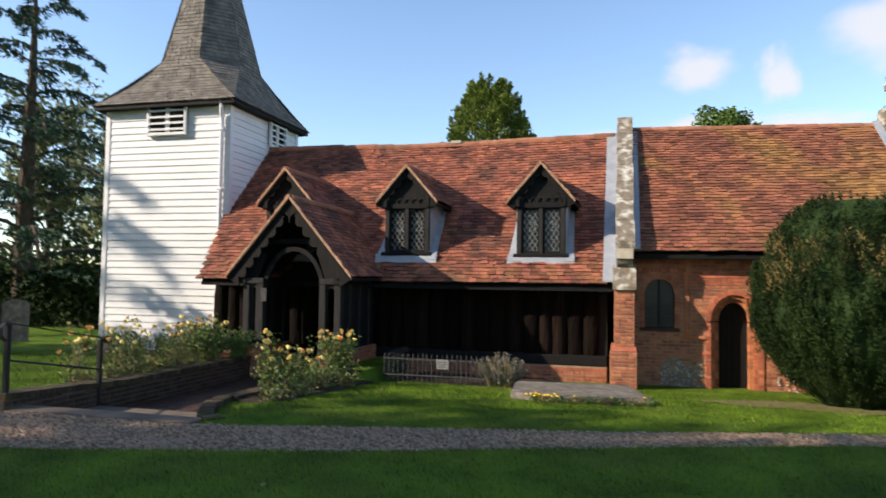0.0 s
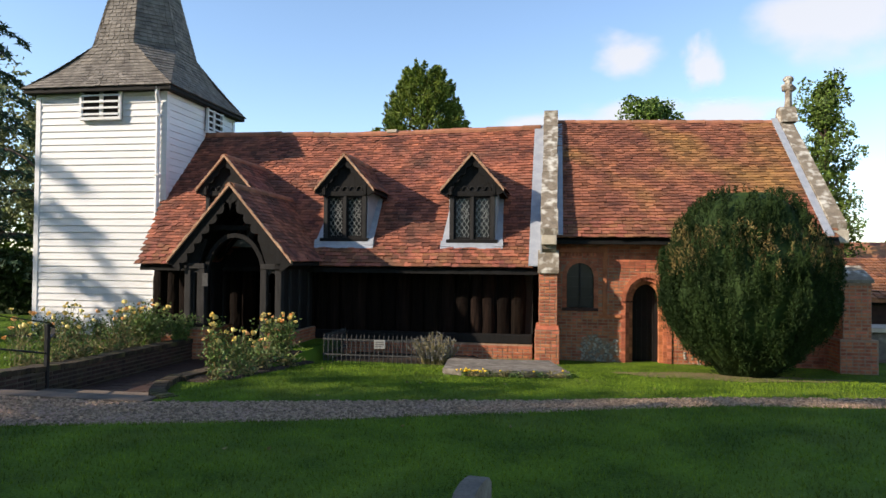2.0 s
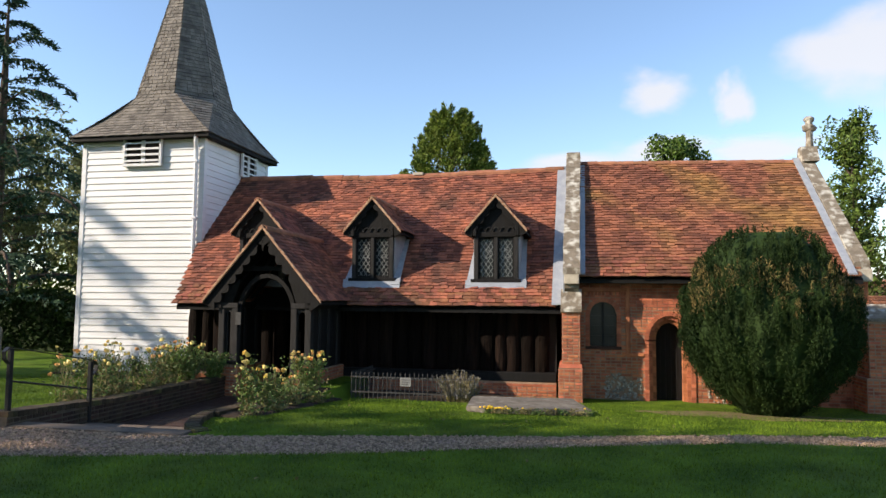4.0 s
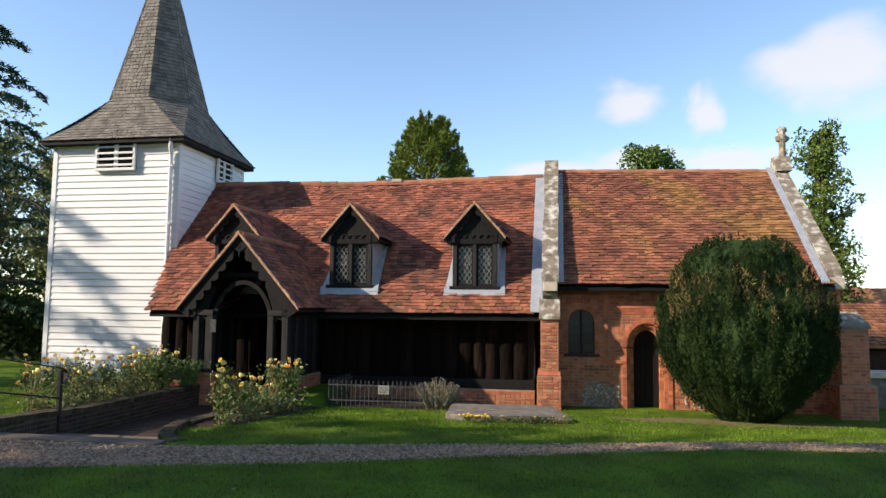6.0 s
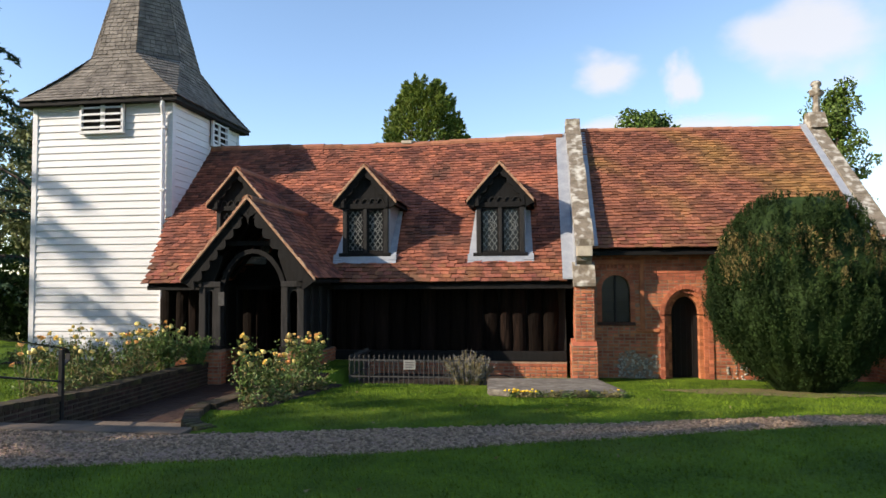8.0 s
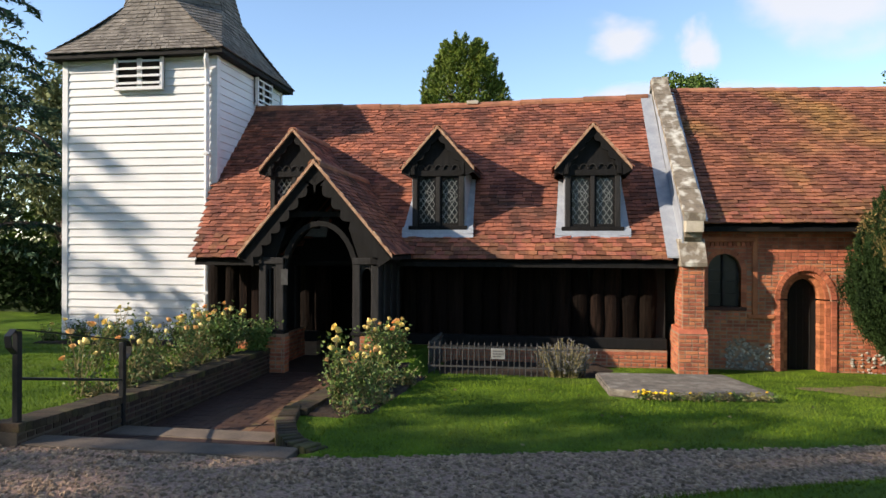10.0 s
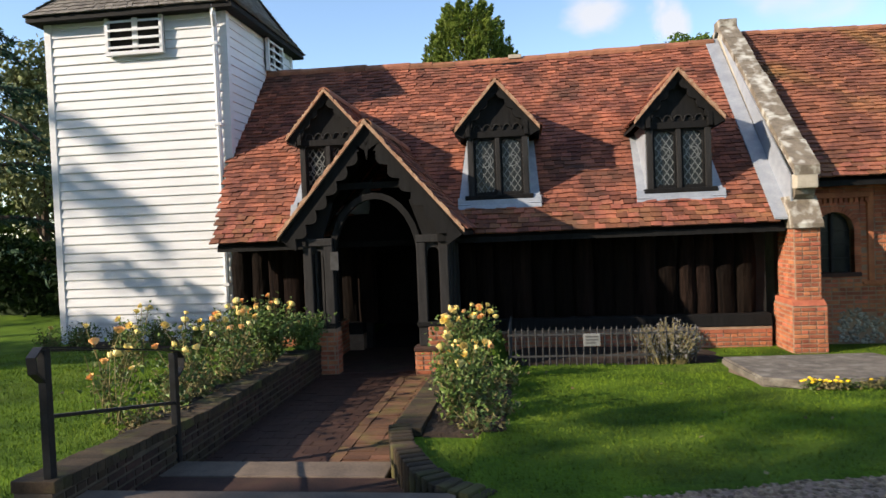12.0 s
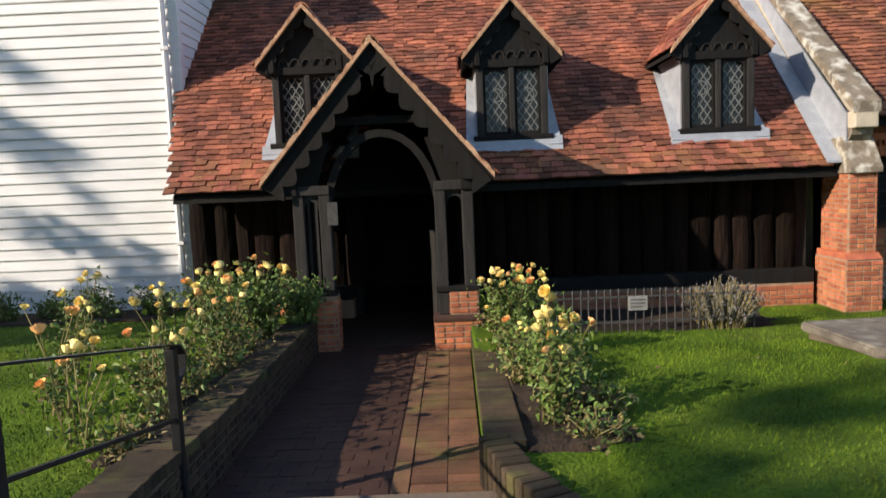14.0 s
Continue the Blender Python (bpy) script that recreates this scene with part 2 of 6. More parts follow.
def box_soup(cells):
    """Vertices and faces of many boxes, each given as eight corners."""
    verts, faces = [], []
    for c in cells:
        k = len(verts)
        verts += c
        faces += [tuple(k + i for i in q) for q in BRICK_FACES]
    return verts, faces


def corners(x0, x1, y0, y1, z0, z1):
    return [(x, y, z) for x in (x0, x1) for y in (y0, y1) for z in (z0, z1)]


# ---- the ground ----
def gravel_near(x):
    return interp(((-14, 3.0), (-5.1, 4.62), (-3.4, 5.08), (-1.6, 5.65), (-1.0, 5.92), (1.95, 7.0), (3.4, 7.15), (8, 8.2), (14, 9.1)), x)


def gravel_far(x):
    return interp(((-14, 5.0), (-6.6, 6.08), (-4.2, 6.1), (-3.5, 6.25), (-2.37, 6.55), (-1.55, 6.72), (0.1, 7.1), (2.1, 7.69), (3.4, 7.9), (8, 8.9), (14, 9.8)), x)


def walk_edge(y):
    """The lawn's curved corner beside the steps."""
    return interp(((6.15, -4.0), (6.34, -4.24), (6.62, -4.44), (7.1, -4.68), (7.6, -4.8), (7.65, -4.85)), y)


def lawn_height(x, y):
    """The churchyard falls gently from the near lawn to the church; the walk lies in a cut."""
    ripple = 0.01 * noise.noise(Vector((x * 0.8, y * 0.8, 3)))
    d, e = y - gravel_far(x), gravel_near(x) - y
    if -6.62 < x < walk_edge(y) and y > 6.15:
        return -0.1
    if -6.62 < x < walk_edge(6.3) and y > 6.02:
        return 0.24
    if e > 0:
        return min(0.42, 0.3 + e * 0.3) + ripple
    if d < 0:
        return 0.26
    if x <= -6.62:
        return interp(((6.0, 0.36), (8, 0.32), (10.5, 0.27), (13.5, 0.03), (16, 0.0)), y) + ripple
    return interp(((6.0, 0.33), (7.5, 0.29), (9.4, 0.16), (10.2, 0.11), (11.2, 0.02), (12.3, -0.05), (16, -0.1)), y) + ripple


def build_ground():
    xs = sorted({*np.arange(-16, 14.01, 0.2).round(3), *(s * d for s in (-1, 1) for d in (18, 24, 40, 80, 200, 600, 2000)), -6.61, -6.625, -4.845, -4.855, *np.arange(-4.8, -3.9, 0.05).round(3)})
    ys = sorted({*np.arange(-4, 16.01, 0.16).round(3), *np.arange(6.05, 7.8, 0.05).round(3), -2000, -400, -80, -30, -10, 18, 24, 40, 80, 200, 600, 2000})
    verts = [(x, y, lawn_height(x, y)) for y in ys for x in xs]
    w = len(xs)
    faces = [(j * w + i, j * w + i + 1, (j + 1) * w + i + 1, (j + 1) * w + i) for j in range(len(ys) - 1) for i in range(w - 1)]
    ob = soup("ground", verts, faces, GRASS, kind="structure", label="mown green churchyard lawn with patchy paler grass")
    for p in ob.data.polygons:
        p.use_smooth = True


build_ground()


def build_gravel():
    xs = np.arange(-15, 14.01, 0.25)
    verts, faces = [], []
    for i, x in enumerate(xs):
        for k in range(7):
            f = k / 6
            lo, hi = gravel_near(x), gravel_far(x)
            wob = 0.05 * noise.noise(Vector((x * 2.1, k * 3.0, 1)))
            verts.append((x, lo + (hi - lo) * f + wob, 0.295 + 0.012 * noise.noise(Vector((x * 3, f * 4, 0)))))
    for i in range(len(xs) - 1):
        for k in range(6):
            faces.append((i * 7 + k, (i + 1) * 7 + k, (i + 1) * 7 + k + 1, i * 7 + k + 1))
    ob = soup("gravel_path", verts, faces, GRAVEL, kind="structure", label="pale grey gravel path between two lawns")
    tagged(ob, category="path")


build_gravel()

# ---- the nave ----
NAVE_W, NAVE_E = -8.55, -0.28
EAVE_Y, EAVE_Z, RIDGE_Y, RIDGE_Z = 12.48, 1.76, 15.85, 5.15
SLOPE = (RIDGE_Z - EAVE_Z) / (RIDGE_Y - EAVE_Y)
WALL_Y = 12.95


def nave_sag(x):
    """The old ridge dips in the middle."""
    return interp(((-9.2, 0.05), (-7.6, 0.055), (-6.4, 0.085), (-5.3, 0.115), (-4, 0.11), (-2.2, 0.075), (-0.28, 0.04)), x)


def roof_west(y):
    return -8.55 - 0.33 * min(1, max(0, (y - 12.6) / 1.35))


def tile_roof(parent, x_of, x_end, eave, ridge, gauge, width, mat, lift, parts_until, cut):
    """Courses of plain tiles up a slope; those nearest the eave are pieces of their own."""
    (ey, ez), (ry, rz) = eave, ridge
    length = math.hypot(ry - ey, rz - ez)
    dy, dz = (ry - ey) / length, (rz - ez) / length
    n = int(length / gauge)
    cells = []
    tile_meshes = []
    for k in range(6):
        v = []
        bow = 0.005 * (k - 2.5) / 2.5
        for sx in (-1, 1):
            for along, up0 in ((0.0, 0.03), (gauge * 1.5, 0.004)):
                for up in (0, 0.022):
                    u = up0 + up + bow * sx
                    v.append((sx * (width / 2 - 0.003), along * dy - u * dz, along * dz + u * dy))
        me = bpy.data.meshes.new("tile")
        me.from_pydata(v, [], BRICK_FACES)
        me.materials.append(mat)
        tile_meshes.append((v, me))
    count = 0
    for r in range(n):
        d = r * gauge
        y, z = ey + dy * d, ez + dz * d
        x = x_of(y) + (width * 0.3 if r % 2 else 0)
        while x < x_end:
            jit = RNG.uniform(-0.013, 0.013)
            zz = lift(x, d / length) + RNG.uniform(-0.006, 0.008)
            jit += 0.016 * noise.noise(Vector((x * 1.1, d * 2.0, 11)))
            v, me = RNG.choice(tile_meshes)
            if not cut(x, y):
                if r < parts_until and count < 290:
                    t = new("tile", me)
                    t.parent = parent
                    t.location = (x, y + jit, z + zz)
                    count += 1
                else:
                    cells.append([(a + x, b + y + jit * dy, c + z + zz + jit * dz) for a, b, c in v])
            x += width + RNG.uniform(-0.004, 0.004)
    v, f = box_soup(cells)
    soup("upper_tiles", v, f, mat, parent, kind="stuff")


DORMERS = (-6.81, -4.16, -1.5)
PORCH_X, PORCH_Y, PORCH_Z, PORCH_HALF, PORCH_EAVE = -5.76, 11.12, 3.22, 1.22, 1.8


def under_dormer(x, y):
    z = EAVE_Z + (y - EAVE_Y) * SLOPE
    for c in DORMERS:
        if abs(x - c) < 0.52 and 12.95 < y < 14.0:
            return True
    return abs(x - PORCH_X) < max(0, (PORCH_Z - 0.25 - z)) * PORCH_HALF / (PORCH_Z - PORCH_EAVE) and z < PORCH_Z - 0.25


nave = thing("nave_roof", "long steep roof of weathered red clay tiles with a sagging ridge", "roof", kind="structure")
bm = bmesh.new()
prism(bm, [(EAVE_Y + 0.05, EAVE_Z - 0.06), (RIDGE_Y, RIDGE_Z - 0.06), (2 * RIDGE_Y - EAVE_Y, EAVE_Z - 0.06), (2 * RIDGE_Y - EAVE_Y, EAVE_Z - 0.14),
           (RIDGE_Y, RIDGE_Z - 0.16), (EAVE_Y + 0.05, EAVE_Z - 0.14)], "x", NAVE_W + 0.02, NAVE_E + 0.1)
part("roof_deck", bm, OAK, nave)
tile_roof(nave, roof_west, NAVE_E + 0.04, (EAVE_Y, EAVE_Z - 0.03), (RIDGE_Y, RIDGE_Z - 0.02), 0.099, 0.158, TILE,
          lambda x, f: -nave_sag(x) * f * 0.9 + 0.012 * noise.noise(Vector((x * 0.9, f * 5, 2))), 6, under_dormer)
for i in range(20):
    x = -9.0 + i * 0.44
    bm = bmesh.new()
    ribbon(bm, [(RIDGE_Y + 0.1 * math.cos(a), RIDGE_Z - 0.06 + 0.09 * math.sin(a)) for a in np.linspace(-0.3, 3.45, 7)],
           [(RIDGE_Y + 0.12 * math.cos(a), RIDGE_Z - 0.06 + 0.11 * math.sin(a)) for a in np.linspace(-0.3, 3.45, 7)], "x", 0, 0.435)
    part("ridge_tile", bm, RIDGE_TILE, nave).location = (x, 0, -nave_sag(x) + 0.03 + RNG.uniform(-0.008, 0.008))
bm = boxed(-4.0, -3.75, RIDGE_Y - 0.13, RIDGE_Y + 0.1, RIDGE_Z - 0.03, RIDGE_Z + 0.045, bevel=0.01)
part("mortar_patch", bm, PALE_STONE, nave, "pale mortar repair on the ridge").location = (0, 0, -0.06)

# nave wall: split logs upright on a sill beam over a brick plinth
wall = thing("wall_nave", "dark wall of upright split oak logs on a brick plinth", "wall", kind="structure")
# dark sheets behind the logs and doorway paint the unlit nave
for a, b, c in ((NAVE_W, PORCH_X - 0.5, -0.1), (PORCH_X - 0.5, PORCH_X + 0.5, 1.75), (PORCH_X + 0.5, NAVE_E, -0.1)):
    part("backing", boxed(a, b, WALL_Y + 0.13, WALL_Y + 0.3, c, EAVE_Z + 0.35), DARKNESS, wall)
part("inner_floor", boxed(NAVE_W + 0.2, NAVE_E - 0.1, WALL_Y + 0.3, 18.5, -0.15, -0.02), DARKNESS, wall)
# added screen that keeps the view through the doorway black
part("unlit_nave_screen", boxed(PORCH_X - 1.5, PORCH_X + 1.5, 15.8, 15.9, -0.02, 3.2), DARKNESS, wall)
x = NAVE_W + 0.16
while x < NAVE_E - 0.1:
    if not (PORCH_X - 0.55 < x < PORCH_X + 0.55):
        w = RNG.uniform(0.13, 0.18)
        bm = bmesh.new()
        rings = []
        for k in range(7):
            z = 0.42 + k * 0.245
            f = 1 - 0.12 * (k > 4) + 0.08 * noise.noise(Vector((x * 5, k * 0.9, 0)))
            cx = 0.02 * noise.noise(Vector((x * 3, k * 0.5, 5)))
            rings.append([bm.verts.new((cx - math.cos(a) * w * f, -math.sin(a) * 0.13 * f + 0.02 * noise.noise(Vector((x * 9, a * 3, k * 1.1))), z))
                          for a in np.linspace(0, math.pi, 9)])
        for a, b in zip(rings, rings[1:]):
            for i in range(8):
                bm.faces.new((a[i], a[i + 1], b[i + 1], b[i]))
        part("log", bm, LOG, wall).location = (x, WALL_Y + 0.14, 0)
        x += w * 1.9
    else:
        x += 0.2
for a, b in ((NAVE_W, PORCH_X - 0.6), (PORCH_X + 0.6, NAVE_E)):
    part("sill_beam", boxed(a, b, WALL_Y - 0.1, WALL_Y + 0.2, 0.25, 0.43, bevel=0.015), OAK, wall)
    part("top_plate", boxed(a, b, WALL_Y - 0.08, WALL_Y + 0.2, 1.68, 1.86, bevel=0.015), OAK, wall)
    part("plinth", boxed(a, b, WALL_Y - 0.085, WALL_Y + 0.2, -0.15, 0.245), MORTAR, wall)
part("wall_north", boxed(NAVE_W, 5.2, 2 * RIDGE_Y - WALL_Y - 0.2, 2 * RIDGE_Y - WALL_Y, -0.1, 1.9), MORTAR, wall)
part("wall_west", prism(bmesh.new(), [(WALL_Y + 0.05, -0.1), (2 * RIDGE_Y - WALL_Y, -0.1), (2 * RIDGE_Y - WALL_Y, 1.9), (RIDGE_Y, 4.9), (WALL_Y + 0.05, 1.9)],
     "x", NAVE_W + 0.05, NAVE_W + 0.2), OAK, wall)

# ---- the tower ----
TX0, TX1, TY0, TY1, TZ = -12.23, -8.87, 13.97, 17.28, 5.9
TCX, TCY = (TX0 + TX1) / 2, (TY0 + TY1) / 2
tower = thing("tower", "white weatherboarded bell tower with a grey shingled spire", "tower", kind="structure")
part("core", boxed(TX0, TX1, TY0, TY1, -0.1, TZ + 0.1), WHITE_BOARD, tower)
n_boards = 36
gauge = 5.82 / n_boards


def board(length):
    bm = bmesh.new()
    prism(bm, [(0.0, 0.0), (-0.034, 0.002), (-0.036, 0.012), (-0.012, gauge + 0.02), (0.0, gauge + 0.02)], "x", 0, length)
    for v in bm.verts:
        v.co.z += 0.004 * math.sin(v.co.x * 1.3)
    return mesh_of("weatherboard", bm, WHITE_BOARD)


south, east = board(TX1 - TX0 - 0.16), board(TY1 - TY0 - 0.16)
for i in range(n_boards):
    z = 0.05 + i * gauge
    for me, loc, turn in ((south, (TX0 + 0.08, TY0, z), 0), (east, (TX1, TY0 + 0.08, z), 90), (east, (TX0, TY1 - 0.08, z), -90), (south, (TX1 - 0.08, TY1, z), 180)):
        ob = new("weatherboard", me)
        ob.parent = tower
        ob.location = (loc[0], loc[1], loc[2] + RNG.uniform(-0.004, 0.004))
        ob.rotation_euler = (0, RNG.uniform(-0.001, 0.001), radians(turn))
for x in (TX0, TX1):
    for y in (TY0, TY1):
        part("corner_board", boxed(x - 0.045 if x == TX0 else x - 0.08, x + 0.08 if x == TX0 else x + 0.045,
             y - 0.045 if y == TY0 else y - 0.08, y + 0.08 if y == TY0 else y + 0.045, 0, TZ, bevel=0.006), WHITE_BOARD, tower)
part("plinth_board", boxed(TX0 - 0.03, TX1 + 0.03, TY0 - 0.03, TY1, -0.1, 0.06), DARK_BRICK, tower)


def louvre(name, length):
    lv = new(name)
    lv.parent = tower
    tagged(lv, "white slatted belfry louvre with dark gaps")
    # black sheet painted as the shade behind the slats
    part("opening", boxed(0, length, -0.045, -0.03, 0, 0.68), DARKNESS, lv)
    for a, b, c, d in ((0, length, -0.04, 0.03), (0, length, 0.65, 0.72), (0, 0.06, 0.03, 0.65), (length - 0.06, length, 0.03, 0.65), (length / 2 - 0.05, length / 2 + 0.05, 0.03, 0.65)):
        part("louvre_frame", boxed(a, b, -0.115 if a != length / 2 - 0.05 else -0.07, -0.03, c, d, bevel=0.005), WHITE_BOARD, lv)
    for k in range(4):
        bm = bmesh.new()
        z = 0.09 + k * 0.15
        prism(bm, [(-0.13, z - 0.02), (-0.13, z + 0.022), (-0.05, z + 0.05), (-0.05, z + 0.03)], "x", 0.05, length - 0.05)
        part("slat", bm, WHITE_BOARD, lv)
    return lv


louvre("louvre", 1.08).location = (-11.05, TY0 - 0.02, 5.18)
lv = louvre("louvre", 0.85)
lv.location = (TX1 + 0.02, 15.66, 5.2)
lv.rotation_euler = (0, 0, radians(90))

# spire: square eaves sweep up through broaches into an eight-sided spire
spire = new("spire")
spire.parent = tower
tagged(spire, "grey cedar-shingled broach spire with flared eaves")
EAVE_HALF_X, EAVE_HALF_Y, SP_Z, APEX = 1.95, 1.93, 7.15, 11.75
OCT = [(1.2 * math.sin(radians(22.5 + 45 * k)) / math.cos(radians(22.5)), -1.2 * math.cos(radians(22.5 + 45 * k)) / math.cos(radians(22.5))) for k in range(8)]
SQ = [(EAVE_HALF_X, -EAVE_HALF_Y), (EAVE_HALF_X, EAVE_HALF_Y), (-EAVE_HALF_X, EAVE_HALF_Y), (-EAVE_HALF_X, -EAVE_HALF_Y)]


def spire_panel(quad, rows, start, sink=0.0):
    """Shingle courses on a four-cornered panel, bottom left, bottom right, top right, top left."""
    bl, br, tr, tl = [Vector(q) for q in quad]
    nrm = (br - bl).cross(tl - bl).normalized() if (br - bl).length > 0.01 else (tr - tl).cross(tl - bl).normalized()
    cells = []
    for r in range(rows):
        f0, f1 = r / rows, min(1, (r + 1.25) / rows)
        a, b, c, d = bl.lerp(tl, f0), br.lerp(tr, f0), br.lerp(tr, f1), bl.lerp(tl, f1)
        sag = nrm * (-sink * math.sin(f0 * math.pi))
        sag1 = nrm * (-sink * math.sin(min(1, f1) * math.pi))
        n = max(1, round((b - a).length / 0.13))
        cuts = [0.0] + [(k + RNG.uniform(-0.25, 0.25)) / n for k in range(1, n)] + [1.0]
        for u, v in zip(cuts, cuts[1:]):
            g = min(0.06, 0.006 / max(0.02, (b - a).length))
            h = RNG.uniform(0.016, 0.026)
            drop = nrm * h
            low = (a.lerp(d, RNG.uniform(-0.06, 0.06)) - a)
            p0, p1, p2, p3 = a.lerp(b, u + g) + sag + low, a.lerp(b, v - g) + sag + low, d.lerp(c, v - g) + sag1, d.lerp(c, u + g) + sag1
            cells.append([tuple(q) for q in (p0, p0 + drop, p3, p3 + nrm * 0.004, p1, p1 + drop, p2, p2 + nrm * 0.004)])
    return cells


cells, solid = [], bmesh.new()
ctr = Vector((TCX, TCY, 0))
panels = []
for k in range(8):
    a, b = OCT[k - 1], OCT[k]
    up = [Vector((*a, SP_Z)) + ctr, Vector((*b, SP_Z)) + ctr, Vector((0.03 * b[0], 0.03 * b[1], APEX)) + ctr, Vector((0.03 * a[0], 0.03 * a[1], APEX)) + ctr]
    panels.append((up, 44, 0.0))
    if k % 2 == 0:
        j = k // 2
        s0, s1 = SQ[j - 1], SQ[j]
        low = [Vector((*s0, TZ)) + ctr, Vector((*s1, TZ)) + ctr, Vector((*b, SP_Z)) + ctr, Vector((*a, SP_Z)) + ctr]
        panels.append((low, 14, 0.09))
    else:
        s0 = SQ[(k - 1) // 2]
        low = [Vector((*s0, TZ)) + ctr, Vector((*s0, TZ)) + ctr, Vector((*b, SP_Z)) + ctr, Vector((*a, SP_Z)) + ctr]
        panels.append((low, 14, 0.03))
for quad, rows, sink in panels:
    cells += spire_panel(quad, rows, 0, sink)
    inset = [q + (ctr - Vector((q.x, q.y, 0))).normalized() * (0.02 + sink * 1.0) for q in quad]
    vs = [solid.verts.new(q) for q in inset]
    try:
        solid.faces.new(vs)
    except ValueError:
        pass
part("spire_core", solid, SHINGLE, spire)
v, f = box_soup(cells)
soup("shingles", v, f, SHINGLE, spire, kind="stuff")
part("eave_board", boxed(TCX - EAVE_HALF_X + 0.03, TCX + EAVE_HALF_X - 0.03, TCY - EAVE_HALF_Y + 0.03, TCY + EAVE_HALF_Y - 0.03, TZ - 0.1, TZ - 0.01), OAK, spire)
part("finial", tube(bmesh.new(), [(TCX, TCY, APEX - 0.3), (TCX, TCY, APEX), (TCX, TCY, APEX + 0.16), (TCX, TCY, APEX + 0.22)], [0.12, 0.09, 0.07, 0.02], 8), LEAD, spire)
# rainwater pipe on the tower corner
bm = bmesh.new()
tube(bm, [(TX1 - 0.12, TY0 - 0.2, 5.86), (TX1 - 0.12, TY0 - 0.2, 5.7), (TX1 - 0.15, TY0 - 0.1, 5.5), (TX1 - 0.15, TY0 - 0.09, 0.1)], 0.05, 8)
pipe = part("rainwater_pipe", bm, WHITE_BOARD)
tagged(pipe, "white painted rainwater downpipe on the tower corner", "pipe")
for z in (5.2, 3.8, 2.4, 1.0):
    part("collar", boxed(TX1 - 0.215, TX1 - 0.085, TY0 - 0.15, TY0 - 0.03, z, z + 0.05, bevel=0.005), WHITE_BOARD, pipe)

# ---- dormers ----
def main_roof_y(z):
    return EAVE_Y + (z - EAVE_Z) / SLOPE


def gable_tiles(parent, cx, half, z_eave, z_apex, y_front, y_back, gauge, width, mat, name="tiles"):
    """Tiles on both slopes of a small gabled roof running back into the main one, with ridge tiles and a verge."""
    length = math.hypot(half, z_apex - z_eave)
    dx, dz = half / length, (z_apex - z_eave) / length
    n = int(length / gauge) + 1
    cells = []
    for side in (-1, 1):
        for r in range(n):
            d = r * gauge
            z = z_eave + dz * d
            flare = 0.03 * max(0, 1 - d / 0.3)
            y = y_front + (width / 2 if r % 2 else 0)
            end = y_back(z)
            while y < end:
                w = min(width, end + 0.08 - y) - 0.005
                cell = []
                h = RNG.uniform(-0.003, 0.005)
                tilt = RNG.uniform(-0.004, 0.004)
                for yy in (y, y + w):
                    for a, up0 in ((0, 0.022), (gauge * 1.45, 0.003)):
                        for up in (0, 0.016):
                            dd = d + a
                            if dd > length:
                                dd = length
                            u = up0 + up + h + flare + (tilt if yy > y else -tilt)
                            cell.append((cx + side * (half - dx * dd + dz * u), yy, z_eave + dz * dd + dx * u))
                cells.append(cell)
                y += width
    v, f = box_soup(cells)
    soup(name, v, f, mat, parent, kind="stuff")
    bm = bmesh.new()
    for side in (-1, 1):
        prism(bm, [(cx, z_apex - 0.05), (cx + side * half, z_eave - 0.05), (cx + side * half, z_eave - 0.005), (cx, z_apex - 0.005)], "y", y_front + 0.02, y_back(z_eave) + 0.1)
    part("roof_deck", bm, OAK, parent)
    y = y_front
    while y < y_back(z_apex) - 0.05:
        bm = bmesh.new()
        ribbon(bm, [(cx + 0.08 * math.cos(a), z_apex - 0.03 + 0.075 * math.sin(a)) for a in np.linspace(-0.2, 3.34, 7)],
               [(cx + 0.1 * math.cos(a), z_apex - 0.03 + 0.095 * math.sin(a)) for a in np.linspace(-0.2, 3.34, 7)], "y", y, min(y + 0.3, y_back(z_apex)))
        part("ridge_tile", bm, RIDGE_TILE, parent)
        y += 0.305
    for side in (-1, 1):
        lower, upper = [], []
        for k in range(41):
            a = k / 40
            x, z = cx + side * half * (1 - a), z_eave + (z_apex - z_eave) * a
            lower.append((x, z - 0.01))
            upper.append((x, z + 0.035 + RNG.uniform(0, 0.035)))
        bm = ribbon(bmesh.new(), lower, upper, "y", y_front - 0.025, y_front + 0.03)
        part("verge", bm, MORTAR_EDGE, parent, "pale lichened mortar verge")


def bargeboards(parent, cx, half, z_eave, z_apex, y, depth, cusps, thick=0.045, mat=GREY_OAK):
    """Two carved boards under a gable, their lower edge cut in cusps."""
    length = math.hypot(half, z_apex - z_eave)
    nx, nz = (z_apex - z_eave) / length, half / length
    for side in (-1, 1):
        inner, outer = [], []
        steps = cusps * 6
        for k in range(steps + 1):
            f = k / steps
            x, z = side * half * (1 - f), z_eave + (z_apex - z_eave) * f
            cut = depth * (0.62 + 0.38 * abs(math.cos(f * math.pi * cusps))) * (1 - 0.25 * f)
            px, pz = x - side * nx * cut, z - nz * cut
            if side * px < 0:
                pz = z - cut / max(nz, 0.2) * 0.9
                px = 0
            outer.append((cx + x, z - 0.03))
            inner.append((cx + px, pz))
        part("bargeboard", ribbon(bmesh.new(), inner, outer, "y", y, y + thick), mat, parent, "dark carved bargeboard with a cusped edge")


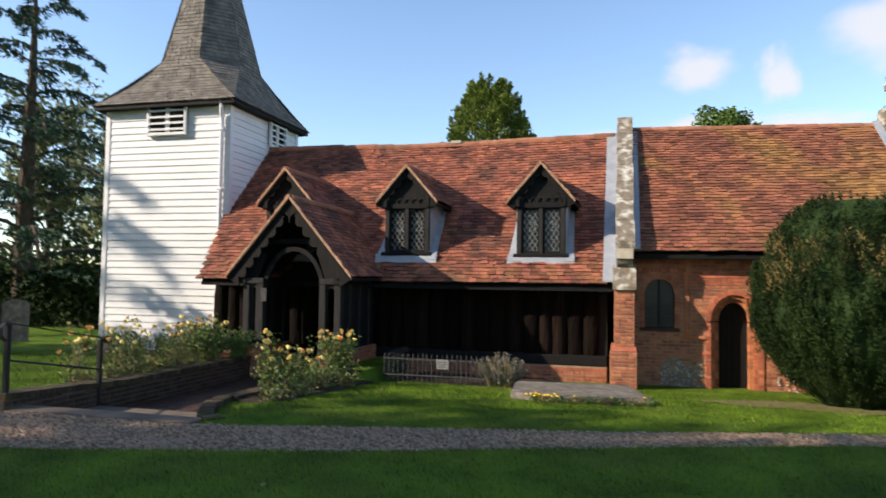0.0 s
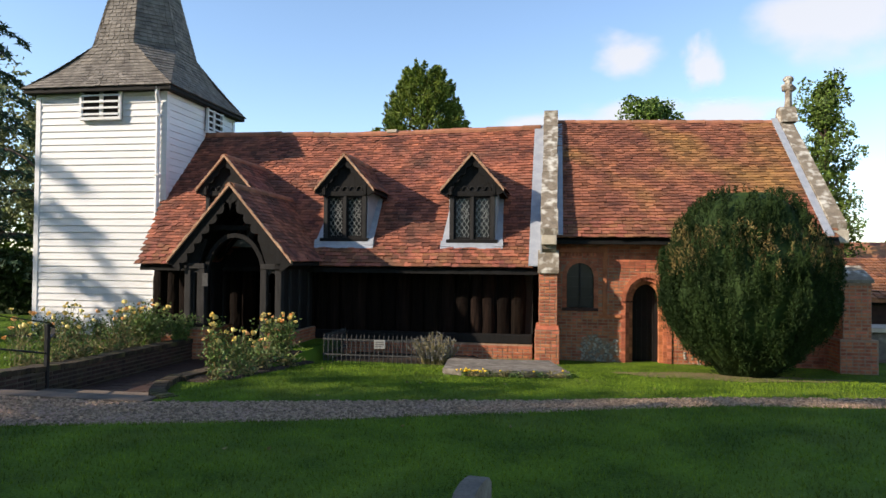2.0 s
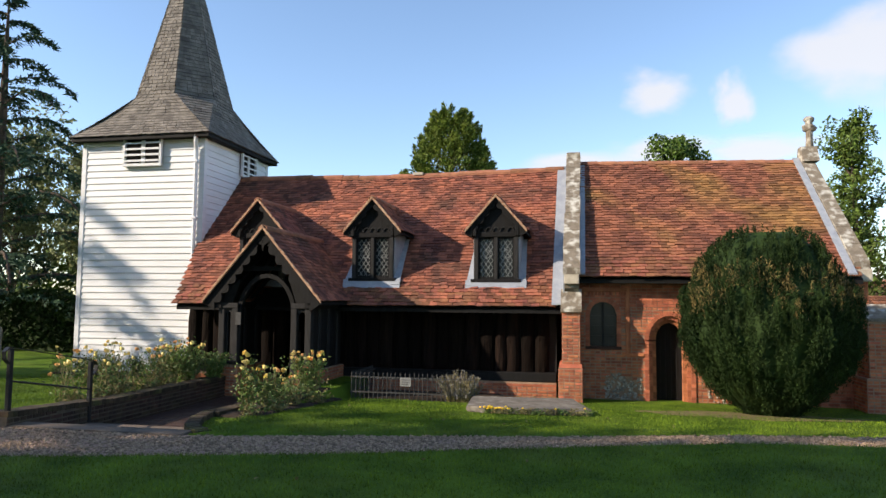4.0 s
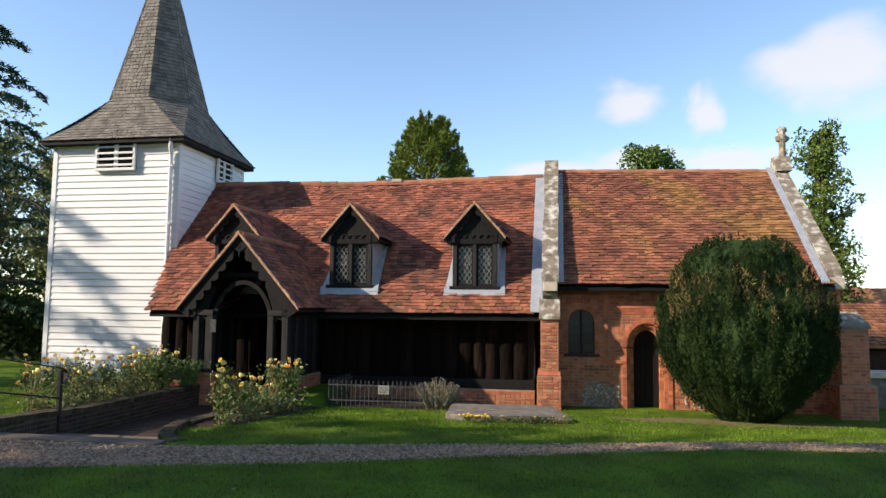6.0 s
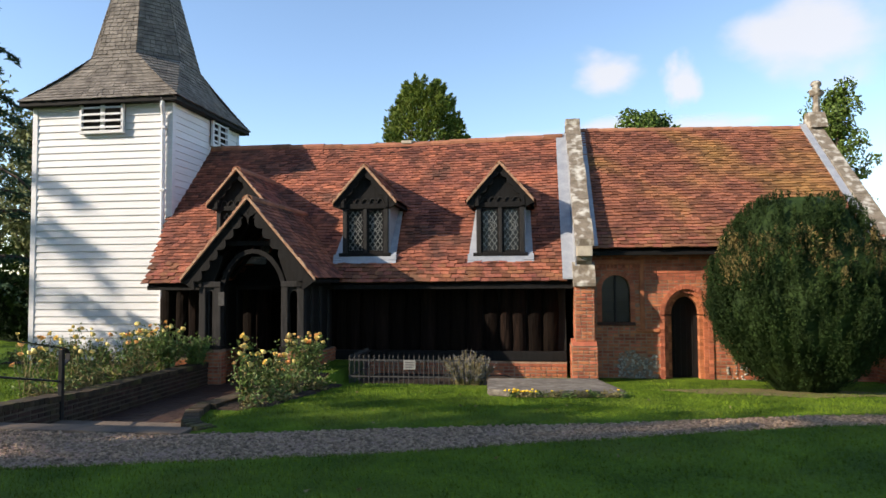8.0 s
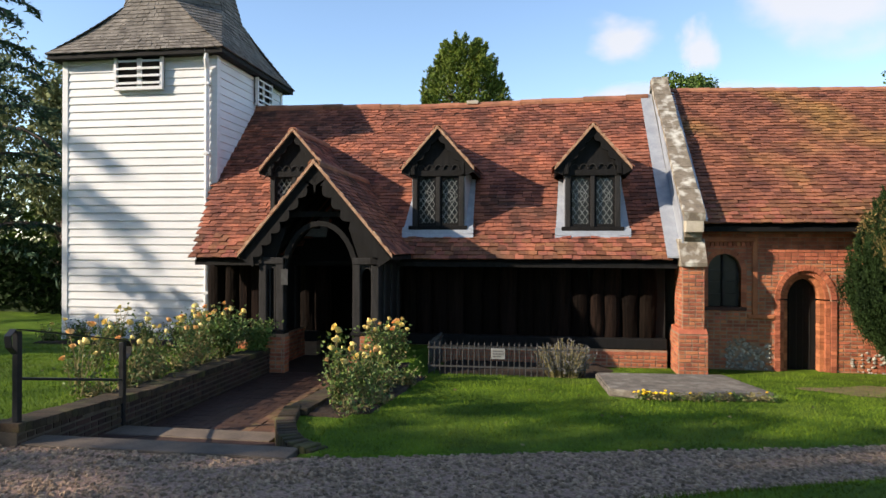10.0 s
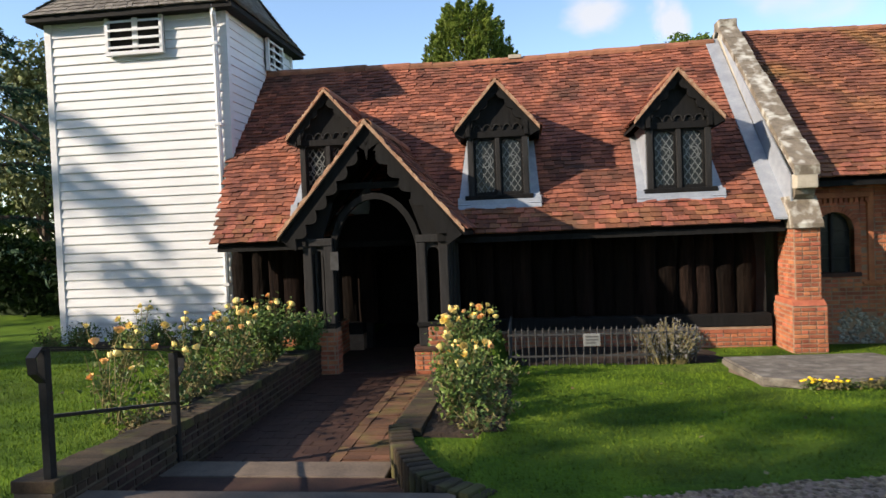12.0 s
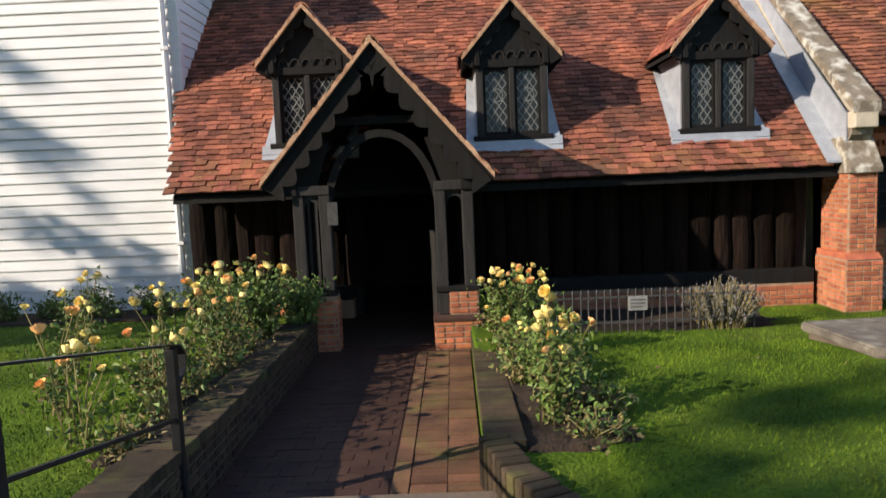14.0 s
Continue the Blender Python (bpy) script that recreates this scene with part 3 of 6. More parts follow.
def arch_points(x0, x1, spring, top, n=12):
    """A flat pointed arch from x0 to x1."""
    c = (x0 + x1) / 2
    pts = []
    for k in range(n + 1):
        a = math.pi * (1 - k / n)
        pts.append((c + (x1 - x0) / 2 * math.cos(a), spring + (top - spring) * math.sin(a) ** 0.85))
    return pts


def leaded_light(parent, x0, x1, z0, z1, y, pitch=0.1):
    part("pane", boxed(x0, x1, y, y + 0.012, z0, z1), GLASS, parent, "old dark leaded glass")
    bm = bmesh.new()
    w, h = x1 - x0, z1 - z0

    def strip(a, b):
        d = Vector((b[0] - a[0], 0, b[1] - a[1])).normalized()
        s = Vector((-d.z, 0, d.x)) * 0.006
        pa, pb = Vector((a[0], 0, a[1])), Vector((b[0], 0, b[1]))
        vs = [bm.verts.new(q + Vector((0, yy, 0))) for yy in (y - 0.008, y) for q in (pa - s, pb - s, pb + s, pa + s)]
        for q in ((0, 1, 2, 3), (4, 7, 6, 5), (0, 4, 5, 1), (1, 5, 6, 2), (2, 6, 7, 3), (3, 7, 4, 0)):
            bm.faces.new([vs[i] for i in q])
    slope = 1.45
    for sgn in (-1, 1):
        c = -w * slope - h
        while c < w * slope + h * 2:
            pts = []
            for k in range(41):
                xx = w * k / 40
                zz = c + sgn * slope * xx
                if 0 <= zz <= h:
                    pts.append((x0 + xx, z0 + zz))
            if len(pts) > 2:
                strip(pts[0], pts[-1])
            c += pitch * slope
    r = w * 0.26
    for k in range(12):
        a, b = k * math.tau / 12, (k + 1) * math.tau / 12
        strip(((x0 + x1) / 2 + r * math.cos(a), z0 + h * 0.6 + r * math.sin(a)), ((x0 + x1) / 2 + r * math.cos(b), z0 + h * 0.6 + r * math.sin(b)))
    part("lead_came", bm, CAME, parent, "lead lattice with a round centre")


def build_dormer(cx):
    d = thing("dormer_window", "gabled dormer with dark oak frame, leaded lights and lead flashing", "dormer", "dormers along the nave roof")
    za, ze, half, yf = 4.03, 3.3, 0.64, 12.82
    gable_tiles(d, 0, half, ze, za, yf, main_roof_y, 0.09, 0.15, TILE)
    bargeboards(d, 0, half - 0.02, ze, za, yf + 0.03, 0.15, 5, mat=OAK)
    wy = 12.97
    part("gable_panel", prism(bmesh.new(), [(-0.52, 3.22), (0.52, 3.22), (0.46, 3.38), (0, 3.95), (-0.46, 3.38)], "y", wy - 0.03, wy + 0.03), OAK, d)
    # carved tie piece with a raised shield shape under the gable
    bm = boxed(-0.5, 0.5, wy - 0.07, wy - 0.03, 3.2, 3.3, bevel=0.008)
    part("tie_beam", bm, OAK, d)
    for k in range(-2, 3):
        arc = [(k * 0.15 + 0.06 * math.cos(a), 3.31 + 0.085 * math.sin(a)) for a in np.linspace(0, math.pi, 9)]
        rim = [(k * 0.15 + 0.074 * math.cos(a), 3.31 + 0.1 * math.sin(a)) for a in np.linspace(0, math.pi, 9)]
        part("carving", ribbon(bmesh.new(), arc, rim, "y", wy - 0.055, wy - 0.03), GREY_OAK, d)
    for s in (-1, 1):
        part("bracket", boxed(s * 0.44 - 0.035, s * 0.44 + 0.035, wy - 0.13, wy - 0.03, 3.22, 3.42, bevel=0.01), OAK, d)
    z0, z1 = 2.33, 3.2
    for x0, x1 in ((-0.46, -0.37), (-0.035, 0.035), (0.37, 0.46)):
        part("window_post", boxed(x0, x1, wy - 0.06, wy + 0.05, z0, z1, bevel=0.01), GREY_OAK, d)
    part("sill", boxed(-0.52, 0.52, wy - 0.12, wy + 0.05, z0 - 0.07, z0, bevel=0.012), OAK, d)
    for s in (-1, 1):
        a, b = sorted((s * 0.035, s * 0.37))
        leaded_light(d, a, b, z0, z1, wy + 0.02)
        part("casement_rail", boxed(a + 0.002, b - 0.002, wy - 0.035, wy + 0.015, z0 + 0.002, z0 + 0.05, bevel=0.006), OAK, d)
        pts = arch_points(a + 0.02, b - 0.02, z1 - 0.14, z1 - 0.03, 8)
        part("tracery", ribbon(bmesh.new(), pts, [(p[0], z1 + 0.01) for p in pts], "y", wy - 0.03, wy + 0.012), OAK, d)
        for u, v in ((a + 0.003, a + 0.03), (b - 0.03, b - 0.003)):
            part("casement_stile", boxed(u, v, wy - 0.033, wy + 0.014, z0 + 0.05, z1), OAK, d)
    for s in (-1, 1):
        a, b = sorted((s * 0.44, s * 0.475))
        part("cheek", prism(bmesh.new(), [(wy, 2.2), (main_roof_y(3.3) + 0.1, 3.3), (wy, 3.3)], "x", a, b), LEAD, d, "lead-clad dormer cheek")
        # lead soaker laid on the tiles beside the cheek
        bm = bmesh.new()
        o = 0.055
        vs = []
        for yy, half_w in ((wy - 0.1, 0.62), (main_roof_y(3.2), 0.56)):
            zz = EAVE_Z + (yy - EAVE_Y) * SLOPE
            for xx in (s * 0.45, s * half_w):
                for up in (o - 0.02, o):
                    vs.append(bm.verts.new((xx, yy - up * 0.7, zz + up * 0.7)))
        for q in BRICK_FACES:
            bm.faces.new([vs[i] for i in q])
        part("side_flashing", bm, LEAD, d)
    bm = bmesh.new()
    zz = EAVE_Z + (wy - 0.13 - EAVE_Y) * SLOPE
    prism(bm, [(wy - 0.16, zz - 0.0), (wy - 0.13, zz - 0.02), (wy + 0.0, zz + 0.17), (wy - 0.1, zz + 0.18), (wy - 0.13, zz + 0.06)], "x", -0.63, 0.63)
    part("apron_flashing", bm, LEAD, d)
    # dark sheet in place of the dim room behind the panes
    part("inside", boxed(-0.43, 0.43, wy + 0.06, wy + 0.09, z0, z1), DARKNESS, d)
    return d


first = build_dormer(0)
first.location = (DORMERS[0], 0, 0.02)
for cx, dz in zip(DORMERS[1:], (0.0, -0.02)):
    copy_thing(first, pose(cx, 0, dz))

# ---- porch ----
porch = thing("porch", "gabled timber church porch of dark oak under red tiles", "porch")
gable_tiles(porch, PORCH_X, PORCH_HALF, PORCH_EAVE, PORCH_Z, PORCH_Y - 0.12, main_roof_y, 0.095, 0.16, TILE)
bargeboards(porch, PORCH_X, PORCH_HALF - 0.03, PORCH_EAVE, PORCH_Z, PORCH_Y - 0.09, 0.26, 8, 0.05, OAK)
PY = PORCH_Y + 0.03
POSTS = (-6.62, -6.34, -5.12, -4.83)
for x in POSTS:
    part("post", boxed(x - 0.06, x + 0.06, PY - 0.05, PY + 0.09, 0.62 if x in (POSTS[0], POSTS[3]) else 0.35, 1.75, bevel=0.012), GREY_OAK, porch)
for a, b in ((POSTS[0] - 0.08, POSTS[1] + 0.06), (POSTS[2] - 0.06, POSTS[3] + 0.08)):
    part("head_rail", boxed(a, b, PY - 0.06, PY + 0.1, 1.68, 1.78, bevel=0.01), GREY_OAK, porch)
    part("sill_plank", boxed(a - 0.02, b + 0.02, PY - 0.07, PY + 0.14, 0.6, 0.66, bevel=0.01), OAK, porch)
    pts = arch_points(a + 0.13, b - 0.13, 1.48, 1.62, 8)
    part("tracery", ribbon(bmesh.new(), pts, [(p[0], 1.69) for p in pts], "y", PY - 0.01, PY + 0.04), GREY_OAK, porch)
for x in (-6.52, -6.44):
    part("mullion", boxed(x - 0.014, x + 0.014, PY, PY + 0.03, 0.64, 1.66), GREY_OAK, porch)
inner = arch_points(POSTS[1] + 0.05, POSTS[2] - 0.05, 1.3, 2.27, 16)
outer = arch_points(POSTS[1] - 0.03, POSTS[2] + 0.03, 1.3, 2.35, 16)
part("arch_brace", ribbon(bmesh.new(), inner, outer, "y", PY + 0.03, PY + 0.13), OAK, porch, "curved oak arch brace")
# gable framing: collar, king post and raking struts set back from the boards
part("collar", boxed(PORCH_X - 0.62, PORCH_X + 0.62, PY + 0.14, PY + 0.22, 2.41, 2.5, bevel=0.01), OAK, porch)
for s in (-1, 1):
    bm = bmesh.new()
    prism(bm, [(PORCH_X + s * 0.66, 1.78), (PORCH_X + s * 0.98, 1.78), (PORCH_X + s * 0.62, 2.24), (PORCH_X + s * 0.5, 2.24)], "y", PY + 0.0, PY + 0.05)
    part("spandrel", bm, OAK, porch)
    part("wall_plate", boxed(PORCH_X + s * 0.93 - 0.07, PORCH_X + s * 0.93 + 0.07, PY - 0.08, WALL_Y, 1.68, 1.8, bevel=0.01), OAK, porch)
    x = PORCH_X + s * 0.92
    for y in (11.62, 12.1, 12.6):
        part("side_post", boxed(x - 0.05, x + 0.05, y - 0.05, y + 0.05, 0.5, 1.7, bevel=0.01), GREY_OAK, porch)
    # boarding carried full height to keep sun from passing through the porch
    part("side_sun_screen", boxed(x - 0.02, x + 0.02, 11.2, 12.85, 0.4, 1.7), OAK, porch)
    # rafters of the inside
    for y in (11.6, 12.1, 12.6):
        prism_bm = prism(bmesh.new(), [(PORCH_X + s * 1.1, 1.82), (PORCH_X + s * 0.02, 3.08), (PORCH_X + s * 0.02, 3.0), (PORCH_X + s * 1.03, 1.8)], "y", y - 0.04, y + 0.04)
        part("rafter", prism_bm, OAK, porch)
leaf = part("porch_gate", boxed(-0.02, 0.02, 0, 0.5, 0.05, 1.22, bevel=0.006), GREY_OAK, porch, "plank gate standing open inside")
leaf.location, leaf.rotation_euler = (POSTS[2] - 0.06, PY + 0.08, 0), (0, 0, radians(8))
part("notice", boxed(-6.31, -6.2, PY - 0.075, PY - 0.06, 1.36, 1.6, bevel=0.003), GREY_IRON, porch, "small grey notice on the post")


def brick_cells(x0, x1, z0, z1, course=0.062, length=0.2, gap=0.009, skip=None, broken=True):
    """Positions of bricks on a face: offset along, height, length and height of each."""
    out = []
    row = 0
    z = z0
    while z + course * 0.7 < z1:
        header = row % 2 == 1
        w = length / 2 if header else length
        x = x0
        first_one = True
        while x < x1 - 0.03:
            ww = w * (0.5 if first_one and row % 4 == 2 else 1)
            ww = min(ww, x1 - x)
            if not (skip and skip(x + ww / 2, z + course / 2)):
                out.append((x + gap / 2, z + gap / 2, ww - gap, min(course, z1 - z) - gap))
            x += ww
            first_one = False
        z += course
        row += 1
    return out


BRICK_MESHES = {}


def brick_piece(parent, mat, place, turn, w, h, depth=0.05, name="brick"):
    key = (mat.name, round(w, 2), round(h, 3), depth)
    if key not in BRICK_MESHES:
        bm = bmesh.new()
        b = 0.006
        box(bm, 0, round(w, 2), -0.009, depth, 0, round(h, 3))
        for v in bm.verts:
            if v.co.y < 0:
                v.co.x += b if v.co.x < 0.01 else -b
                v.co.z += b if v.co.z < 0.01 else -b
        BRICK_MESHES[key] = mesh_of(name, bm, mat)
    ob = new(name, BRICK_MESHES[key])
    ob.parent = parent
    ob.location = place
    ob.rotation_euler = (0, 0, turn)
    return ob


def bricks_on(parent, mat, origin, turn, cells, limit=300, name="brick"):
    """Lays bricks on an upright face; origin is its lower left corner, turn its heading in degrees."""
    c, s = math.cos(radians(turn)), math.sin(radians(turn))
    rest = []
    for k, (x, z, w, h) in enumerate(cells):
        j = RNG.uniform(-0.003, 0.003)
        p = (origin[0] + x * c + j * s, origin[1] + x * s - j * c, origin[2] + z)
        if k < limit:
            brick_piece(parent, mat, p, radians(turn), w, h, name=name)
        else:
            cell = []
            for xx in (0, w):
                for yy in (-0.009, 0.04):
                    for zz in (0, h):
                        cell.append((p[0] + xx * c - yy * s, p[1] + xx * s + yy * c, p[2] + zz))
            rest.append(cell)
    if rest:
        v, f = box_soup(rest)
        soup("far_bricks", v, f, mat, parent, kind="stuff")


for a, b, z0, z1 in ((POSTS[0] - 0.08, POSTS[1] + 0.08, 0.0, 0.6), (POSTS[2] + 0.065, POSTS[3] + 0.08, 0.36, 0.6)):
    low = part("dwarf_wall", boxed(a, b, PY - 0.06, PY + 0.13, z0 - 0.1, z1), MORTAR, porch, "low brick wall under the porch posts")
    bricks_on(low, BRICK, (a, PY - 0.06, z0), 0, brick_cells(0, b - a, 0, z1 - z0))
    bricks_on(low, BRICK, (b, PY - 0.06, z0), 90, brick_cells(0, 0.19, 0, z1 - z0))
    bricks_on(low, BRICK, (a, PY + 0.13, z0), -90, brick_cells(0, 0.19, 0, z1 - z0))
for s in (-1, 1):
    x = PORCH_X + s * 0.92
    low = part("side_dwarf_wall", boxed(x - 0.09, x + 0.09, PY + 0.14, WALL_Y - 0.09, -0.1, 0.5), MORTAR, porch)
    bricks_on(low, BRICK, (x + 0.09, PY + 0.14, 0.0), 90, brick_cells(0, 1.6, 0, 0.5))
pier = part("pier_base", boxed(-5.22, -4.72, PY - 0.16, PY + 0.14, -0.1, 0.3), MORTAR, porch, "stepped brick pier beside the path")
bricks_on(pier, BRICK, (-5.22, PY - 0.16, 0.0), 0, brick_cells(0, 0.5, 0, 0.3))
bricks_on(pier, BRICK, (-5.22, PY + 0.14, 0.0), -90, brick_cells(0, 0.3, 0, 0.3))
part("pier_cap", boxed(-5.24, -4.7, PY - 0.18, PY + 0.15, 0.3, 0.35, bevel=0.012), DARK_BRICK, porch)

# plinth bricks of the nave
bricks_on(wall, BRICK, (PORCH_X + 1.0, WALL_Y - 0.085, -0.1), 0, brick_cells(0, NAVE_E - PORCH_X - 1.0, 0, 0.34), limit=150)
bricks_on(wall, BRICK, (NAVE_W, WALL_Y - 0.085, -0.1), 0, brick_cells(0, PORCH_X - 1.0 - NAVE_W, 0, 0.34), limit=0)

# ---- chancel ----
CH_W, CH_E, CH_Y, CH_EAVE_Z, CH_RIDGE_Z = 0.2, 5.25, 12.95, 2.36, 5.2
WIN = (0.38, 0.9, 0.98, 1.6, 1.86)          # left, right, foot, springing, top
DOOR = (1.64, 2.15, -0.08, 1.12, 1.46)
chancel = thing("wall_chancel", "red brick chancel wall with an arched window and door", "wall", kind="structure")


def arch_top(x, o):
    c, r = (o[0] + o[1]) / 2, (o[1] - o[0]) / 2
    t = max(0, 1 - ((x - c) / r) ** 2)
    return o[3] + (o[4] - o[3]) * math.sqrt(t)


bm = bmesh.new()
yb = CH_Y + 0.3
WIDE = (DOOR[0] - 0.135, DOOR[1] + 0.135, DOOR[2], DOOR[3], DOOR[4] + 0.135)
for a, b in ((CH_W - 0.3, WIN[0]), (WIN[1], WIDE[0]), (WIDE[1], CH_E)):
    box(bm, a, b, CH_Y, yb, -0.2, CH_EAVE_Z)
box(bm, WIN[0], WIN[1], CH_Y, yb, -0.2, WIN[2])
for o in (WIN, WIDE):
    n = 12
    for k in range(n):
        a, b = o[0] + (o[1] - o[0]) * k / n, o[0] + (o[1] - o[0]) * (k + 1) / n
        prism(bm, [(a, arch_top(a, o)), (b, arch_top(b, o)), (b, CH_EAVE_Z), (a, CH_EAVE_Z)], "y", CH_Y, yb)
part("brick_core", bm, MORTAR, chancel)
part("east_wall", prism(bmesh.new(), [(CH_Y, -0.2), (2 * RIDGE_Y - CH_Y, -0.2), (2 * RIDGE_Y - CH_Y, 2.3), (RIDGE_Y, 5.0), (CH_Y, 2.3)], "x", CH_E - 0.3, CH_E), BRICK, chancel)
# near-black sheet for the chancel's unlit inside
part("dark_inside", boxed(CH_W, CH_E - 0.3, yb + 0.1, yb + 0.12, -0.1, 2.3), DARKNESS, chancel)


def in_arch(x, z, o, margin):
    wide = (o[0] - margin, o[1] + margin, o[2], o[3], o[4] + margin)
    return wide[0] < x < wide[1] and wide[2] < z < arch_top(x, wide)


def skip_chancel(x, z):
    x, z = x + CH_W - 0.02, z - 0.1
    return in_arch(x, z, DOOR, 0.2) or in_arch(x, z, WIN, 0.09) or (0.66 < x < 1.36 and z < 0.42 + 0.06 * math.sin(x * 9))


cells = brick_cells(0, CH_E - CH_W + 0.02, 0, CH_EAVE_Z + 0.02, skip=skip_chancel)
cells.sort(key=lambda c: c[0] > 2.6)
bricks_on(chancel, BRICK, (CH_W - 0.02, CH_Y, -0.1), 0, cells, limit=298)


def arch_ring(parent, o, r0, r1, y0, y1, name, n=22, legs=True):
    """A ring of bricks on edge round an opening, with its jambs."""
    c, r = (o[0] + o[1]) / 2, (o[1] - o[0]) / 2
    rise = o[4] - o[3]
    cells = []
    for k in range(n):
        a0, a1 = math.pi * (k + 0.05) / n, math.pi * (k + 0.95) / n
        quad = []
        for yy in (y0 + RNG.uniform(-0.003, 0.003), y1):
            quad += [(c + (r + d) * math.cos(a), yy, o[3] + (rise + d) * math.sin(a)) for a in (a0, a1) for d in (r0, r1)]
        cells.append([quad[i] for i in (0, 1, 4, 5, 2, 3, 6, 7)])
    if legs:
        z = o[2]
        while z < o[3] - 0.03:
            for s in (-1, 1):
                a, b = sorted((c + s * (r + r0), c + s * (r + r1)))
                cells.append(corners(a, b, y0, y1, z + 0.003, min(z + 0.059, o[3])))
            z += 0.062
    v, f = box_soup(cells)
    soup(name, v, f, BRICK, parent, kind="stuff")


arch_ring(chancel, DOOR, 0.135, 0.215, CH_Y - 0.03, CH_Y + 0.06, "outer_arch")
arch_ring(chancel, DOOR, 0.065, 0.136, CH_Y + 0.02, CH_Y + 0.26, "middle_arch")

arch_ring(chancel, DOOR, -0.005, 0.066, CH_Y + 0.08, CH_Y + 0.27, "inner_arch")
arch_ring(chancel, WIN, 0.0, 0.085, CH_Y - 0.02, CH_Y + 0.1, "window_arch", n=18)
door = part("door_leaf", prism(bmesh.new(), [(DOOR[0], DOOR[2])] + [(x, arch_top(x, DOOR)) for x in np.linspace(DOOR[0], DOOR[1], 14)] + [(DOOR[1], DOOR[2])],
            "y", CH_Y + 0.25, CH_Y + 0.29), OAK, chancel, "dark oak plank door in a round arch")
for k in range(1, 5):
    x = DOOR[0] + (DOOR[1] - DOOR[0]) * k / 5
    part("plank_joint", boxed(x - 0.006, x + 0.006, CH_Y + 0.243, CH_Y + 0.25, DOOR[2], 1.3), DARKNESS, door)
pane = part("window_glass", prism(bmesh.new(), [(WIN[0], WIN[2])] + [(x, arch_top(x, WIN)) for x in np.linspace(WIN[0], WIN[1], 14)] + [(WIN[1], WIN[2])],
            "y", CH_Y + 0.14, CH_Y + 0.15), GLASS, chancel, "dark leaded chancel window")
part("mullion", boxed(0.62, 0.66, CH_Y + 0.08, CH_Y + 0.138, WIN[2], 1.84), GREY_OAK, pane)
for z in (1.18, 1.38, 1.58):
    part("saddle_bar", boxed(WIN[0], WIN[1], CH_Y + 0.12, CH_Y + 0.135, z, z + 0.014), IRON, pane)
part("window_sill", boxed(WIN[0] - 0.09, WIN[1] + 0.09, CH_Y - 0.03, CH_Y + 0.12, WIN[2] - 0.06, WIN[2], bevel=0.008), DARK_BRICK, chancel)
# label mould and pilaster strip round the window recess
part("label_mould", boxed(0.24, 1.1, CH_Y - 0.075, CH_Y + 0.02, 2.06, 2.14, bevel=0.012), BRICK, chancel)
for k in range(12):
    x = 0.27 + k * 0.07
    part("dentil", boxed(x, x + 0.045, CH_Y - 0.055, CH_Y + 0.02, 1.99, 2.055), BRICK, chancel)
part("pilaster", boxed(1.07, 1.15, CH_Y - 0.05, CH_Y + 0.02, 0.85, 2.14, bevel=0.01), BRICK, chancel)
part("string_course", boxed(1.0, 1.42, CH_Y - 0.04, CH_Y + 0.02, 0.8, 0.86, bevel=0.01), BRICK, chancel)
part("eave_board", boxed(CH_W, CH_E - 0.05, CH_Y - 0.22, CH_Y + 0.1, 2.24, 2.33, bevel=0.01), OAK, chancel)
# flint patch near the door
bm = bmesh.new()
for k in range(170):
    x, z = RNG.uniform(0.66, 1.36), RNG.uniform(-0.04, 0.46)
    if z < 0.42 + 0.06 * math.sin(x * 9):
        r = RNG.uniform(0.018, 0.036)
        blob(bm, (x, CH_Y - 0.005, z), (r, 0.03, r * RNG.uniform(0.7, 1)), 0.3, 1, k)
for k in range(90):
    r = RNG.uniform(0.018, 0.036)
    blob(bm, (RNG.uniform(2.6, 3.6), CH_Y - 0.005, RNG.uniform(-0.1, 0.28)), (r, 0.03, r * RNG.uniform(0.7, 1)), 0.3, 1, k)
tagged(part("flints", bm, FLINT, chancel, "patch of pale flint cobbles"), kind="stuff")
step = part("door_step", boxed(1.5, 2.3, CH_Y - 0.42, CH_Y + 0.02, -0.2, -0.08, bevel=0.02), KERB)
tagged(step, "worn stone step before the chancel door", "step")
flag = part("flagstone", boxed(1.7, 2.5, CH_Y - 1.0, CH_Y - 0.5, -0.2, -0.1, bevel=0.02), KERB)
tagged(flag, "flat worn flagstone sunk in the grass", "flagstone")

chroof = thing("chancel_roof", "steep chancel roof of red clay tiles with ochre lichen", "roof", kind="structure")
bm = bmesh.new()
CEY = 12.62
prism(bm, [(CEY + 0.05, CH_EAVE_Z - 0.06), (RIDGE_Y, CH_RIDGE_Z - 0.06), (2 * RIDGE_Y - CEY, CH_EAVE_Z - 0.06), (2 * RIDGE_Y - CEY, CH_EAVE_Z - 0.14),
           (RIDGE_Y, CH_RIDGE_Z - 0.16), (CEY + 0.05, CH_EAVE_Z - 0.14)], "x", 0.15, CH_E)
part("roof_deck", bm, OAK, chroof)
tile_roof(chroof, lambda y: 0.26, 5.2, (CEY, CH_EAVE_Z - 0.03), (RIDGE_Y, CH_RIDGE_Z - 0.02), 0.099, 0.158, TILE_LICHEN,
          lambda x, f: (0.06 - 0.024 * (x - 0.2)) * f + 0.012 * noise.noise(Vector((x * 0.9, f * 5, 8))), 6, lambda x, y: False)
